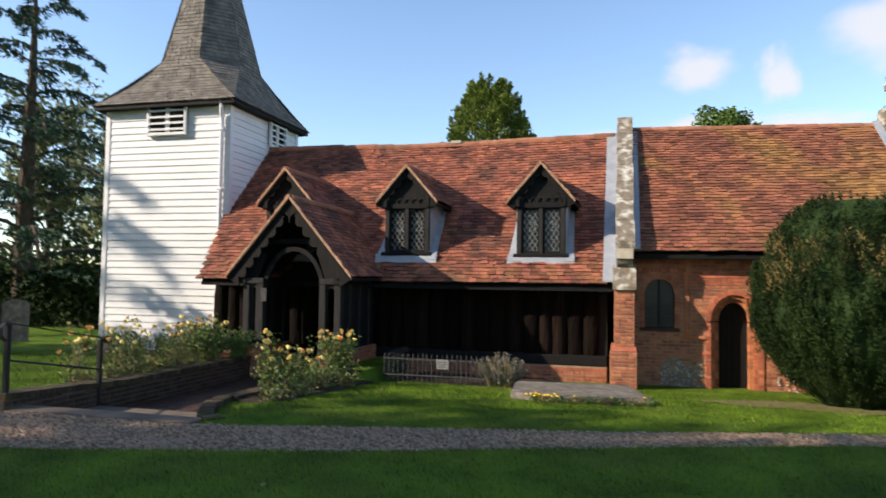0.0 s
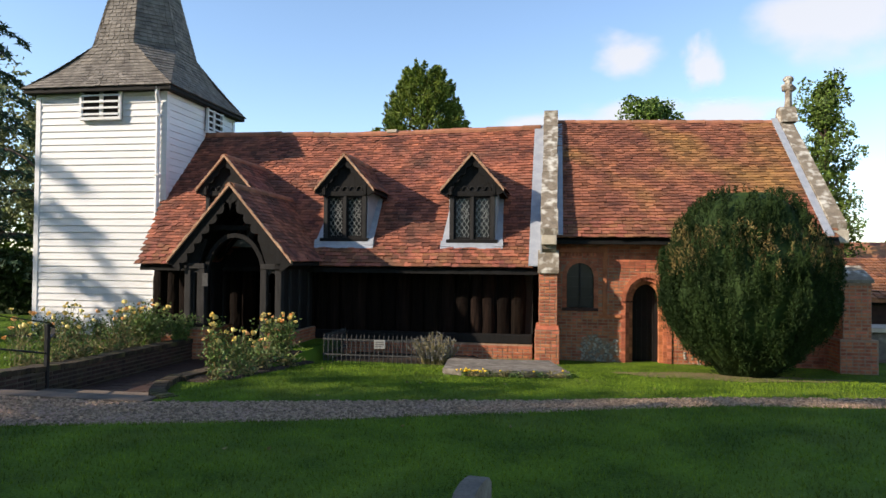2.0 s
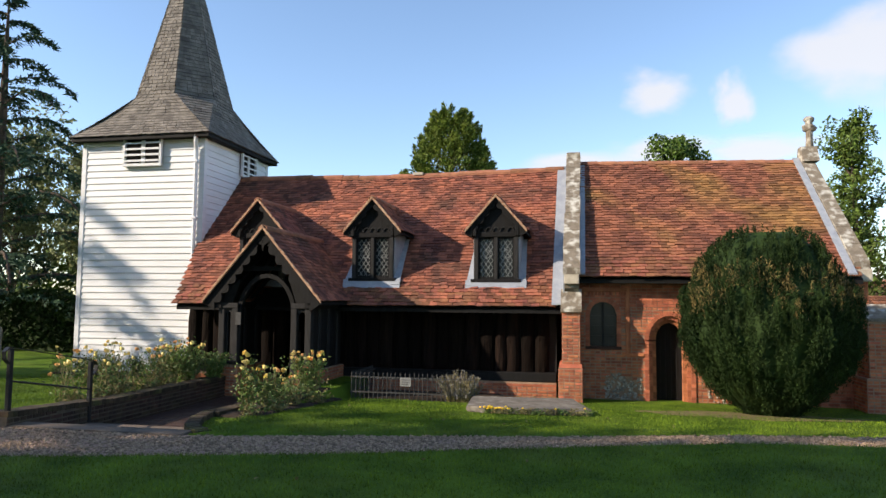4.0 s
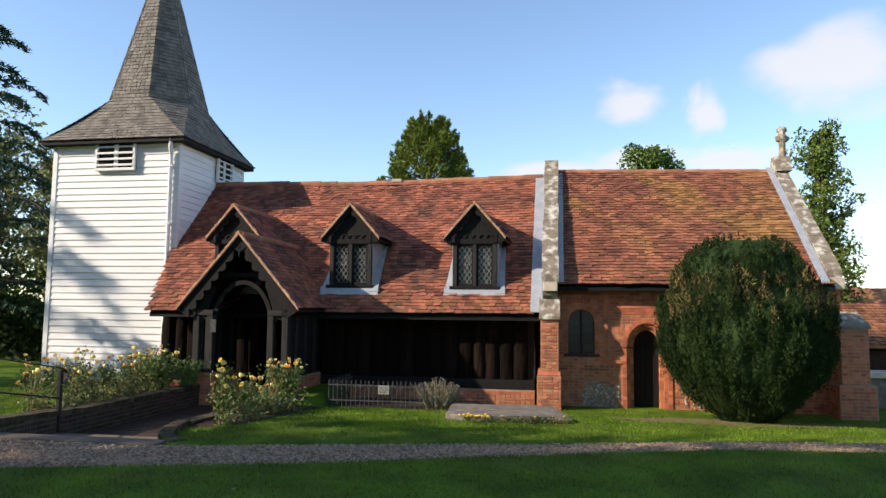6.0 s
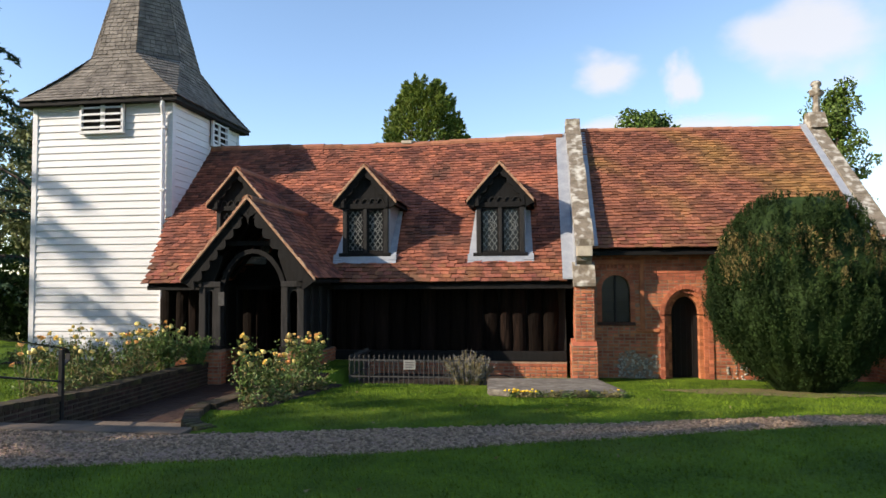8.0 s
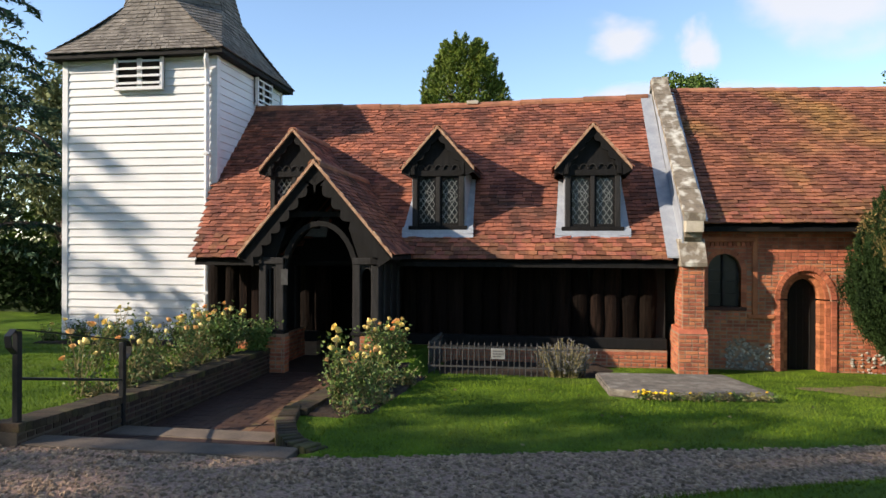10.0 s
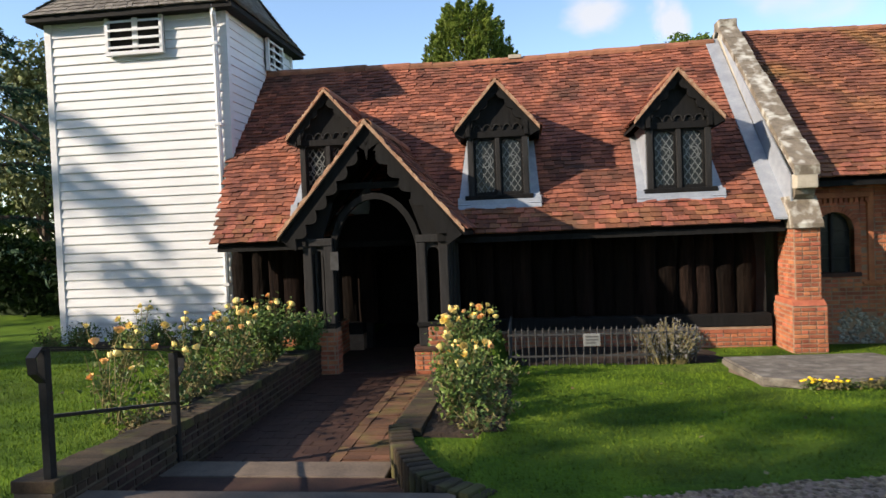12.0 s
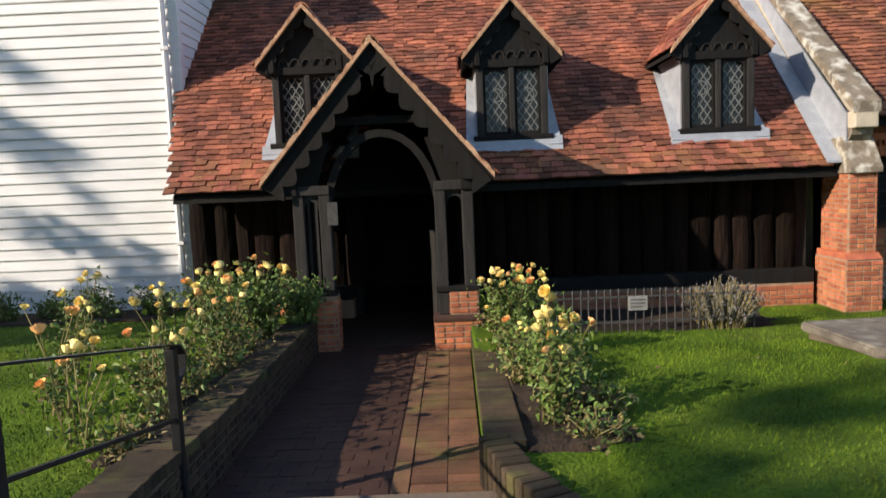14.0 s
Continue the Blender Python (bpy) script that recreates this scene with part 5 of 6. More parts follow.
def branch_tree(name, label, place, height, crown, leaf_mat, leaf, count, seed, trunk=0.22, first=0.3, shape="round", limbs=16, clump=0.8):
    """A tapered trunk, limbs that leave it upwards, and leaf clumps on their ends and along them."""
    rng = np.random.default_rng(seed)
    rr = random.Random(seed)
    t = thing(name, label, "tree")
    t.location = place
    bend = [rr.uniform(-0.3, 0.3) for _ in range(2)]
    spine = [Vector((bend[0] * f * f * height * 0.08, bend[1] * f * f * height * 0.08, f * height * 0.93)) for f in (0, 0.15, 0.35, 0.55, 0.75, 1)]
    part("trunk", tube(bmesh.new(), spine, [trunk * s for s in (1.25, 1, 0.8, 0.58, 0.35, 0.08)], 9), BARK, t)
    centres, radii = [], []
    bm = bmesh.new()
    for k in range(limbs):
        f = first + (0.97 - first) * (k + 0.5) / limbs
        at = spine[0].lerp(spine[-1], f)
        g = (f - first) / (1 - first)
        if shape == "round":
            reach = crown * (0.55 + 0.6 * math.sin(min(1, g * 1.05) * math.pi) ** 0.7) * rr.uniform(0.75, 1.1)
            rise = reach * rr.uniform(0.25, 0.7)
        elif shape == "cone":
            reach = crown * (1.05 - g) * rr.uniform(0.8, 1.15) + 0.15
            rise = reach * rr.uniform(0.1, 0.5)
        else:
            reach = crown * rr.uniform(0.5, 1.0) * (1.1 - 0.6 * g)
            rise = reach * rr.uniform(1.0, 1.8)
        a = k * 2.4 + rr.uniform(-0.4, 0.4)
        end = at + Vector((math.cos(a) * reach, math.sin(a) * reach, rise))
        mid = at.lerp(end, 0.5) + Vector((0, 0, -0.08 * reach))
        r0 = trunk * 0.4 * (1 - 0.7 * g)
        tube(bm, [at, mid, end], [r0, r0 * 0.6, r0 * 0.15], 5)
        for q, s in ((end, 1.0), (mid.lerp(end, 0.4), 0.9), (mid, 0.7)):
            centres.append(q + Vector((rr.uniform(-0.3, 0.3), rr.uniform(-0.3, 0.3), rr.uniform(-0.1, 0.3))) * crown * 0.35)
            radii.append(clump * s * rr.uniform(0.7, 1.2))
    centres.append(spine[-1])
    radii.append(clump * 0.6)
    tagged(part("branchwork", bm, BARK, t), kind="stuff")
    pts = clumps(rng, centres, radii, max(4, count // len(centres)))
    v, f = leaf_soup(pts, rng.uniform(0.6, 1.2, len(pts)) * leaf, rng)
    soup("crown", v, f, leaf_mat, t, kind="stuff")
    return t


def cedar_tree(name, label, place, height, reach, seed, count=26000, leaf=0.16):
    """Tiers of long drooping boughs with fringes of needles."""
    rng = np.random.default_rng(seed)
    rr = random.Random(seed)
    t = thing(name, label, "tree")
    t.location = place
    part("trunk", tube(bmesh.new(), [(0, 0, 0), (0, 0, height * 0.3), (0.1, 0, height * 0.7), (0.1, 0, height)], [0.34, 0.28, 0.14, 0.02], 9), BARK, t)
    bm = bmesh.new()
    pts, ways = [], []
    tiers = 40
    for k in range(tiers):
        f = 0.1 + 0.88 * k / tiers
        z = f * height
        a = k * 2.4 + rr.uniform(-0.3, 0.3)
        ln = reach * (1.08 - f) ** 0.75 * rr.uniform(0.7, 1.1)
        out = Vector((math.cos(a), math.sin(a), 0))
        line = []
        for s in np.linspace(0, 1, 7):
            line.append(Vector((0.08, 0, z)) + out * ln * s + Vector((0, 0, ln * (0.2 * math.sin(s * 2.2) - 0.27 * s ** 2.5))))
        tube(bm, line, [0.06 * (1 - f) + 0.02 - 0.002 * i for i in range(7)], 5)
        side = Vector((-out.y, out.x, 0))
        m = int(count / tiers * (0.3 + 1.2 * ln / reach))
        for _ in range(m):
            s = rr.random() ** 0.7
            i = min(5, int(s * 6))
            p = line[i].lerp(line[i + 1], s * 6 - i)
            w = ln * 0.17 * (1.05 - abs(s - 0.5)) * rr.uniform(-1, 1)
            q = p + side * w + Vector((0, 0, -abs(w) * 0.16 - rr.random() ** 3 * 0.22 + 0.04))
            pts.append(tuple(q))
            ways.append(tuple(out * 0.7 + side * (0.8 if w > 0 else -0.8) + Vector((0, 0, -0.35))))
    tagged(part("branchwork", bm, BARK, t), kind="stuff")
    v, f = leaf_soup(pts, rng.uniform(0.7, 1.3, len(pts)) * leaf, rng, 2.4, ways, 0.1)
    soup("needles", v, f, CEDAR_LEAF, t, kind="stuff")
    return t


cedar_tree("cedar", "tall dark green cedar with drooping tiered boughs", (-20.6, 19.6, 0), 13.1, 5.8, 3, 13000, 0.08)
cedar_tree("cedar", "tall dark green cedar with drooping tiered boughs", (-30.5, 18.0, 0), 11.5, 5.0, 12, 9000, 0.12)
branch_tree("willow", "airy grey-green tree behind the hedge", (-22.0, 26.5, 0), 8.6, 2.6, WILLOW_LEAF, 0.16, 9000, 21, 0.16, 0.15, "upright", 22, 0.8)
branch_tree("willow", "airy grey-green tree behind the hedge", (-17.3, 28.0, 0), 7.2, 2.4, WILLOW_LEAF, 0.16, 7000, 22, 0.16, 0.15, "upright", 20, 0.8)
branch_tree("willow", "airy grey-green tree behind the hedge", (-27.0, 27.0, 0), 9.2, 3.0, WILLOW_LEAF, 0.18, 8000, 23, 0.18, 0.15, "upright", 22, 0.9)


def cypress_tree(name, label, place, height, base, seed, lobes=420, per=130):
    """A narrow cone of upswept feathery lobes on a straight trunk."""
    rng = np.random.default_rng(seed)
    t = thing(name, label, "tree")
    t.location = place
    part("trunk", tube(bmesh.new(), [(0, 0, 0), (0, 0, height * 0.5), (0.1, 0, height * 0.97)], [0.28, 0.16, 0.02], 9), BARK, t)
    bm = bmesh.new()
    pts, ways = [], []
    for k in range(lobes):
        f = 0.25 + 0.74 * (k + rng.random()) / lobes
        a = k * 2.4 + rng.normal() * 0.3
        reach = base * (1.02 - f) ** 0.55 * rng.uniform(0.72, 1.06)
        out = Vector((math.cos(a), math.sin(a), 0))
        root, tip = Vector((0, 0, f * height - reach * 0.5)), out * reach + Vector((0, 0, f * height))
        tube(bm, [root, root.lerp(tip, 0.6) - Vector((0, 0, 0.1)), tip], [0.03, 0.02, 0.006], 4)
        long = rng.uniform(0.5, 0.95)
        way = (out * 0.55 + Vector((0, 0, 1))).normalized()
        for g in rng.random(per):
            wide = 0.3 * (1 - g) ** 0.7 + 0.03
            p = tip + way * long * (g - 0.5) + Vector(rng.normal(size=3)) * wide * 0.5
            pts.append(tuple(p))
            ways.append(tuple(way + out * 0.4))
    tagged(part("branchwork", bm, BARK, t), kind="stuff")
    v, f = leaf_soup(pts, rng.uniform(0.05, 0.1, len(pts)), rng, 1.4, ways)
    soup("crown", v, f, GOLD_LEAF, t, kind="stuff")
    return t


cypress_tree("cypress", "bright yellow-green cypress rising behind the nave roof", (-5.85, 30, 0), 10.7, 4.0, 31)
branch_tree("ash_tree", "distant broadleaf tree showing above the chancel ridge", (5.7, 40, 0), 12.0, 1.5, LEAF, 0.18, 8000, 41, 0.26, 0.35, "round", 18, 0.75)
branch_tree("poplar", "slim dark poplar beyond the east gable", (9.2, 24, 0), 8.5, 1.15, LEAF, 0.1, 11000, 51, 0.16, 0.15, "upright", 40, 0.4)
branch_tree("distant_tree", "small bare-topped tree far behind the nave", (-11.0, 40, 0), 8.3, 1.6, LEAF, 0.16, 1500, 61, 0.14, 0.4, "upright", 12, 0.6)

hedge = thing("hedge", "dense dark clipped hedge closing the churchyard", "hedge")
rng = np.random.default_rng(5)
n = 14000
hx, hz = rng.uniform(-34, -12.6, n), rng.random(n) ** 0.7 * 2.0
hy = 19.4 - 0.12 * (hx + 20) + rng.normal(size=n) * 0.1
hz += 0.15 * np.sin(hx * 1.3)
v, f = leaf_soup(np.stack((hx, hy, hz), 1), rng.uniform(0.1, 0.2, n), rng)
tagged(soup("hedge_leaves", v, f, YEW_LEAF, hedge), kind="stuff")
bm = bmesh.new()
prism(bm, [(-34, 21.2), (-12.6, 18.6), (-12.6, 19.6), (-34, 22.2)], "z", -0.1, 1.75)
part("hedge_core", bm, YEW_LEAF, hedge)

# clipped yew before the chancel: a wide drum with a smaller dome on it, all in upright tufts
yew = thing("clipped_yew", "large rounded dark green clipped yew, browned near its top", "bush")
yew.location = (3.22, 11.1, 0)
YEW_R = ((-0.1, 0.34), (0.05, 0.42), (0.24, 0.66), (0.52, 1.0), (0.9, 1.28), (1.4, 1.4), (1.8, 1.38), (2.02, 1.31), (2.16, 1.15), (2.5, 1.06), (2.8, 0.84), (2.98, 0.56), (3.08, 0.2))


def yew_radius(z, a):
    c, s = math.cos(a), math.sin(a)
    lump = 1 + 0.06 * noise.noise(Vector((c * 3, s * 3, z * 1.2))) + 0.1 * noise.noise(Vector((c * 6, s * 6, z * 2.2 + 4)))
    return interp(YEW_R, z) * lump


bm = bmesh.new()
rings = []
for z in np.linspace(-0.1, 3.0, 28):
    rings.append([bm.verts.new((0.82 * yew_radius(z, a) * math.cos(a), 0.82 * yew_radius(z, a) * math.sin(a), z)) for a in np.linspace(0, math.tau, 49)[:-1]])
for a, b in zip(rings, rings[1:]):
    for k in range(48):
        bm.faces.new((a[k], a[(k + 1) % 48], b[(k + 1) % 48], b[k]))
bm.faces.new(rings[-1])
part("inner_mass", bm, YEW_LEAF, yew)
part("trunk", tube(bmesh.new(), [(0, 0, -0.2), (0, 0, 0.5)], [0.35, 0.3], 10), BARK, yew)
rng = np.random.default_rng(8)
green, gway, brown, bway = [], [], [], []
tufts = 0
while tufts < 3000:
    z, a = -0.02 + 3.05 * rng.random(), rng.uniform(0, math.tau)
    r = yew_radius(z, a)
    ridge = noise.noise(Vector((math.cos(a) * 10, math.sin(a) * 10, z * 1.3)))
    if rng.random() > (r + 0.2) / 1.7 or (ridge < -0.1 and rng.random() < 0.9):
        continue
    tufts += 1
    r *= 0.96 + 0.13 * ridge - 0.06 * rng.random()
    out = Vector((math.cos(a), math.sin(a), 0))
    tip = Vector((r * out.x, r * out.y, z + 0.1))
    lean = interp(((0, 0.9), (0.6, 0.55), (1.4, 0.2), (2.2, 0.05), (3, 0.0)), z)
    way = (out * lean + Vector((rng.normal() * 0.12, rng.normal() * 0.12, 1.0))).normalized()
    length, wide = rng.uniform(0.2, 0.4), rng.uniform(0.02, 0.034)
    patch = noise.noise(Vector((math.cos(a) * 2.6, math.sin(a) * 2.6, z * 0.7)))
    dry = 2.0 < z + 0.3 * patch < 2.55 and rng.random() < 0.65 + 0.5 * patch
    for k in range(36):
        f = rng.random()
        p = tip - way * length * (1 - f) + Vector(rng.normal(size=3)) * wide * (1.1 - 0.75 * f)
        w = tuple(way * 1.2 + out * 0.25)
        if dry and f < 0.75 and rng.random() < 0.8:
            brown.append(tuple(p))
            bway.append(w)
        else:
            green.append(tuple(p))
            gway.append(w)
v, f = leaf_soup(green, rng.uniform(0.011, 0.023, len(green)), rng, 2.2, gway)
soup("sprays", v, f, YEW_LEAF, yew, kind="stuff")
v, f = leaf_soup(brown, rng.uniform(0.012, 0.024, len(brown)), rng, 2.6, bway)
soup("brown_sprays", v, f, YEW_BROWN, yew, kind="stuff", label="browned dry yew sprays")


def bloom_mesh(mat, seed):
    """A cupped rose: rings of curled petals round a tight heart."""
    rr = random.Random(seed)
    bm = bmesh.new()
    for ring, (n, r, h, open_) in enumerate(((5, 0.34, 1.0, -0.35), (6, 0.62, 0.98, -0.3), (6, 0.9, 0.8, -0.1))):
        for k in range(n):
            a = k * math.tau / n + ring * 0.5 + rr.uniform(-0.15, 0.15)
            wide = math.tau / n * 0.65
            rows = []
            for s in (0, 0.5, 1):
                rad = r * (0.3 + 0.7 * s) + open_ * s * s * 0.3
                z = h * s - 0.25 * open_ * s * s
                rows.append([bm.verts.new((rad * math.cos(a + t * wide * (0.5 + 0.5 * s)), rad * math.sin(a + t * wide * (0.5 + 0.5 * s)), z - 0.1 * abs(t) * s)) for t in (-1, 0, 1)])
            for p, q in zip(rows, rows[1:]):
                for i in range(2):
                    bm.faces.new((p[i], p[i + 1], q[i + 1], q[i]))
    me = bpy.data.meshes.new("bloom")
    bm.to_mesh(me)
    bm.free()
    me.materials.append(mat)
    return me


BLOOMS = [bloom_mesh(PETAL, 1), bloom_mesh(PETAL, 2), bloom_mesh(PETAL, 3), bloom_mesh(PEACH, 4)]


def rose_bush(place, height, width, stems, blooms, leaves, seed, label, dry=0.3, size=0.046):
    rr = random.Random(seed)
    rng = np.random.default_rng(seed)
    t = thing("rose_bush", label, "rose bush", "rose bushes beside the path")
    t.location = place
    bm = bmesh.new()
    pts, tips = [], []
    for k in range(stems):
        a = rr.uniform(0, math.tau)
        out = width * rr.random() ** 0.6
        h = height * rr.uniform(0.6, 1.0) * (1 - 0.2 * out / max(width, 0.01))
        base = Vector((rr.uniform(-0.08, 0.08), rr.uniform(-0.08, 0.08), -0.05))
        end = Vector((math.cos(a) * out, math.sin(a) * out, h))
        mid = base.lerp(end, 0.5) + Vector((-math.cos(a) * out * 0.15, -math.sin(a) * out * 0.15, h * 0.05))
        line = [base, mid, end]
        tube(bm, line, [0.007, 0.005, 0.003], 4)
        tips.append((end, h))
        for _ in range(max(1, leaves // stems)):
            s = 0.18 + 0.8 * rr.random()
            p = base.lerp(mid, s * 2) if s < 0.5 else mid.lerp(end, s * 2 - 1)
            j = 0.055 * (0.5 + s)
            pts.append((p.x + rr.gauss(0, j), p.y + rr.gauss(0, j), max(0.02, p.z + rr.gauss(0, j * 0.7))))
    tagged(part("stem_growth", bm, DRY_STEM, t), kind="stuff")
    m = int(len(pts) * dry)
    rr.shuffle(pts)
    v, f = leaf_soup(pts[m:], rng.uniform(0.022, 0.05, len(pts) - m), rng)
    soup("leaves", v, f, ROSE_LEAF, t, kind="stuff")
    if m:
        low = [(p[0], p[1], p[2] * 0.6) for p in pts[:m]]
        v, f = leaf_soup(low, rng.uniform(0.02, 0.045, m), rng)
        soup("dry_leaves", v, f, DRY_STEM, t, kind="stuff")
    tips.sort(key=lambda q: -q[1])
    for k in range(blooms):
        end, h = tips[k % len(tips)]
        ob = new("bloom", rr.choice(BLOOMS))
        ob.parent = t
        spread_ = 0.0 if k < len(tips) else 0.07
        ob.location = end + Vector((rr.gauss(0, spread_), rr.gauss(0, spread_), rr.gauss(0, spread_ * 0.7)))
        s = size * rr.uniform(0.7, 1.25)
        ob.scale = (s, s, s)
        ob.rotation_euler = (rr.uniform(-0.9, 0.9), rr.uniform(-0.9, 0.9), rr.uniform(0, 6))
    return t


LEFT = "straggling rose bush with yellow and peach blooms behind the wall"
for k, (x, y, h, w, st, bl, lv) in enumerate(((-7.25, 7.75, 0.62, 0.25, 7, 6, 130), (-7.7, 8.3, 0.7, 0.3, 7, 5, 140), (-6.98, 8.35, 0.55, 0.28, 10, 4, 260), (-7.15, 8.9, 0.68, 0.3, 14, 8, 460),
                                              (-6.95, 9.45, 0.58, 0.26, 14, 4, 520), (-7.1, 9.9, 0.7, 0.32, 16, 7, 650), (-8.2, 9.4, 0.7, 0.3, 9, 4, 260), (-8.6, 10.4, 0.65, 0.35, 10, 4, 300))):
    rose_bush((x, y, 0.32), h + 0.12, w, st, bl, lv, 100 + k, LEFT, 0.35)
rose_bush((-6.95, 10.5, 0.28), 0.85, 0.42, 34, 12, 2600, 120, "dense leafy rose bush with yellow blooms beside the porch", 0.08)
rose_bush((-7.45, 10.8, 0.25), 0.8, 0.36, 24, 8, 1500, 121, "dense leafy rose bush with yellow blooms beside the porch", 0.1)
rose_bush((-6.6, 10.86, 0.3), 0.62, 0.27, 24, 0, 1700, 122, "dense green shrub against the porch post", 0.0)
for k in range(9):
    x, y = -11.9 + 0.36 * k, 13.1 + 0.3 * (k % 2)
    rose_bush((x, y, lawn_height(x, y) + 0.02), 0.34 + 0.08 * (k % 3), 0.22, 14, 1 if k % 4 == 0 else 0, 420, 170 + k, "low dark bedding shrub at the foot of the tower", 0.2)
RIGHT = "tall yellow rose bush in the bed beside the path"
rose_bush((-4.42, 10.2, 0.13), 0.98, 0.4, 30, 20, 1500, 130, RIGHT, 0.08)
rose_bush((-4.42, 8.0, 0.24), 0.86, 0.22, 14, 10, 620, 131, RIGHT, 0.12)
rose_bush((-4.3, 8.45, 0.22), 0.7, 0.26, 12, 5, 620, 132, RIGHT, 0.15)
rose_bush((-4.4, 9.3, 0.16), 0.5, 0.32, 16, 3, 800, 133, RIGHT, 0.3)
for k, (x, y) in enumerate(((-4.5, 8.9), (-4.2, 9.05), (-4.1, 9.7), (-4.5, 9.75), (-4.1, 8.2), (-4.55, 10.6))):
    rose_bush((x, y, lawn_height(x, y) + 0.02), 0.3, 0.24, 16, 1 if k % 2 else 0, 420, 150 + k, "low straggling weeds and dry stems in the rose bed", 0.5)
for k, (x, y) in enumerate(((-6.9, 7.6), (-6.88, 8.1), (-6.9, 8.6), (-6.86, 9.2), (-6.9, 9.8), (-7.3, 8.8), (-7.4, 9.5))):
    rose_bush((x, y, 0.33), 0.28, 0.2, 18, 0, 260, 160 + k, "pale dry stems and weeds on top of the wall", 0.6)
rose_bush((-4.2, 7.75, 0.24), 0.22, 0.26, 12, 0, 320, 134, "low dry weeds at the end of the rose bed", 0.6)

lav = thing("lavender", "grey faded lavender bush behind the iron fence", "lavender")
lav.location = (-2.0, 11.5, 0)
rr = random.Random(77)
bm, pts, ways = bmesh.new(), [], []
for k in range(260):
    a, o = rr.uniform(0, math.tau), rr.random() ** 0.6
    h = 0.58 * rr.uniform(0.7, 1.05) * (1 - 0.3 * o)
    base, end = Vector((math.cos(a) * o * 0.25, math.sin(a) * o * 0.15, 0)), Vector((math.cos(a) * o * 0.5, math.sin(a) * o * 0.3, h))
    tube(bm, [base, base.lerp(end, 0.6) + Vector((0, 0, 0.03)), end], [0.004, 0.0035, 0.003], 3)
    for s in np.linspace(0.3, 1.0, 9):
        p = base.lerp(end, s)
        pts.append((p.x + rr.gauss(0, 0.012), p.y + rr.gauss(0, 0.012), p.z))
        ways.append(tuple(end - base))
tagged(part("stalk_growth", bm, DRY_STEM, lav), kind="stuff")
rng = np.random.default_rng(9)
v, f = leaf_soup(pts, rng.uniform(0.012, 0.026, len(pts)), rng, 1.5, ways)
soup("flower_growth", v, f, LAVENDER, lav, kind="stuff")

# bedding plants along the front of the ledger stone
for k in range(13):
    f = k / 12
    x, y = -1.15 + 1.5 * f, 9.24 + 0.2 * f + RNG.uniform(-0.04, 0.04)
    t = thing("bedding_plant", "small withered bedding plant in front of the tomb slab", "plant", "bedding plants by the slab")
    t.location = (x, y, lawn_height(x, y))
    rng = np.random.default_rng(300 + k)
    pts = rng.normal(size=(70, 3)) * (0.05, 0.04, 0.025) + (0, 0, 0.05)
    v, fc = leaf_soup(pts, rng.uniform(0.015, 0.035, 70), rng)
    soup("leaves", v, fc, DRY_STEM if k % 3 else ROSE_LEAF, t, kind="stuff")
    for j in range(8 if k < 3 else (1 if k % 4 == 0 else 0)):
        ob = new("bloom", bpy.data.meshes.get("marigold") or mesh_of("marigold", blob(bmesh.new(), (0, 0, 0), (1, 1, 0.6), 0.5, 1, 3), MARIGOLD))
        ob.data.name = "marigold"
        ob.parent, ob.location, ob.scale = t, (RNG.gauss(0, 0.06), RNG.gauss(0, 0.04), 0.08 + RNG.uniform(0, 0.03)), (0.022,) * 3
# ---- beyond the churchyard ----
house = thing("far_outbuilding", "low dark-walled outbuilding under red pantiles beyond the chancel", "outbuilding")
HX0, HX1, HY = 7.6, 18.0, 20.0
part("wall", boxed(HX0, HX1, HY, HY + 6, -0.5, 0.98), DARK_BRICK, house)
part("post_beam", boxed(HX0 - 0.02, HX1, HY - 0.1, HY, 0.78, 0.95, bevel=0.02), OAK, house)
bm = prism(bmesh.new(), [(HY - 0.35, 0.95), (HY + 2.6, 2.1), (HY + 5.6, 0.95), (HY + 5.6, 0.87), (HY + 2.6, 2.0), (HY - 0.35, 0.87)], "x", HX0 - 0.2, HX1 + 0.2)
part("roof", bm, TILE, house)
cells = []
for r in range(14):
    f0, f1 = r / 14, (r + 1.15) / 14
    x = HX0 - 0.2
    while x < HX0 + 5.5:
        up = RNG.uniform(0.05, 0.065)
        y0, z0, y1, z1 = HY - 0.37 + 2.97 * f0, 0.95 + 1.15 * f0, HY - 0.37 + 2.97 * f1, 0.95 + 1.15 * f1
        cells.append([(xx, yy, zz) for xx in (x, x + 0.17) for yy, zz in ((y0, z0), (y0 - 0.02, z0 + up), (y1, z1), (y1, z1 + 0.02))])
        x += 0.21
v, f = box_soup(cells)
soup("tiling", v, f, TILE, house, kind="stuff")
part("skylight", prism(bmesh.new(), [(HY + 0.7, 1.46), (HY + 0.68, 1.52), (HY + 1.38, 1.8), (HY + 1.4, 1.74)], "x", 8.05, 8.5), LEAD, house, "small roof light")
part("back_roof", prism(bmesh.new(), [(HY + 4, 1.6), (HY + 6.5, 2.75), (HY + 9, 1.6)], "x", HX0 + 0.1, HX1 + 2), TILE_LICHEN, house, "mossy roof of a rear range")
tomb = thing("chest_tomb", "pale weathered stone chest tomb in the grass", "tomb")
part("chest", boxed(6.15, 7.95, 14.3, 15.1, -0.2, 0.52, bevel=0.02), GRAVE, tomb)
part("lid", boxed(6.08, 8.02, 14.22, 15.18, 0.52, 0.62, bevel=0.025), PALE_STONE, tomb)
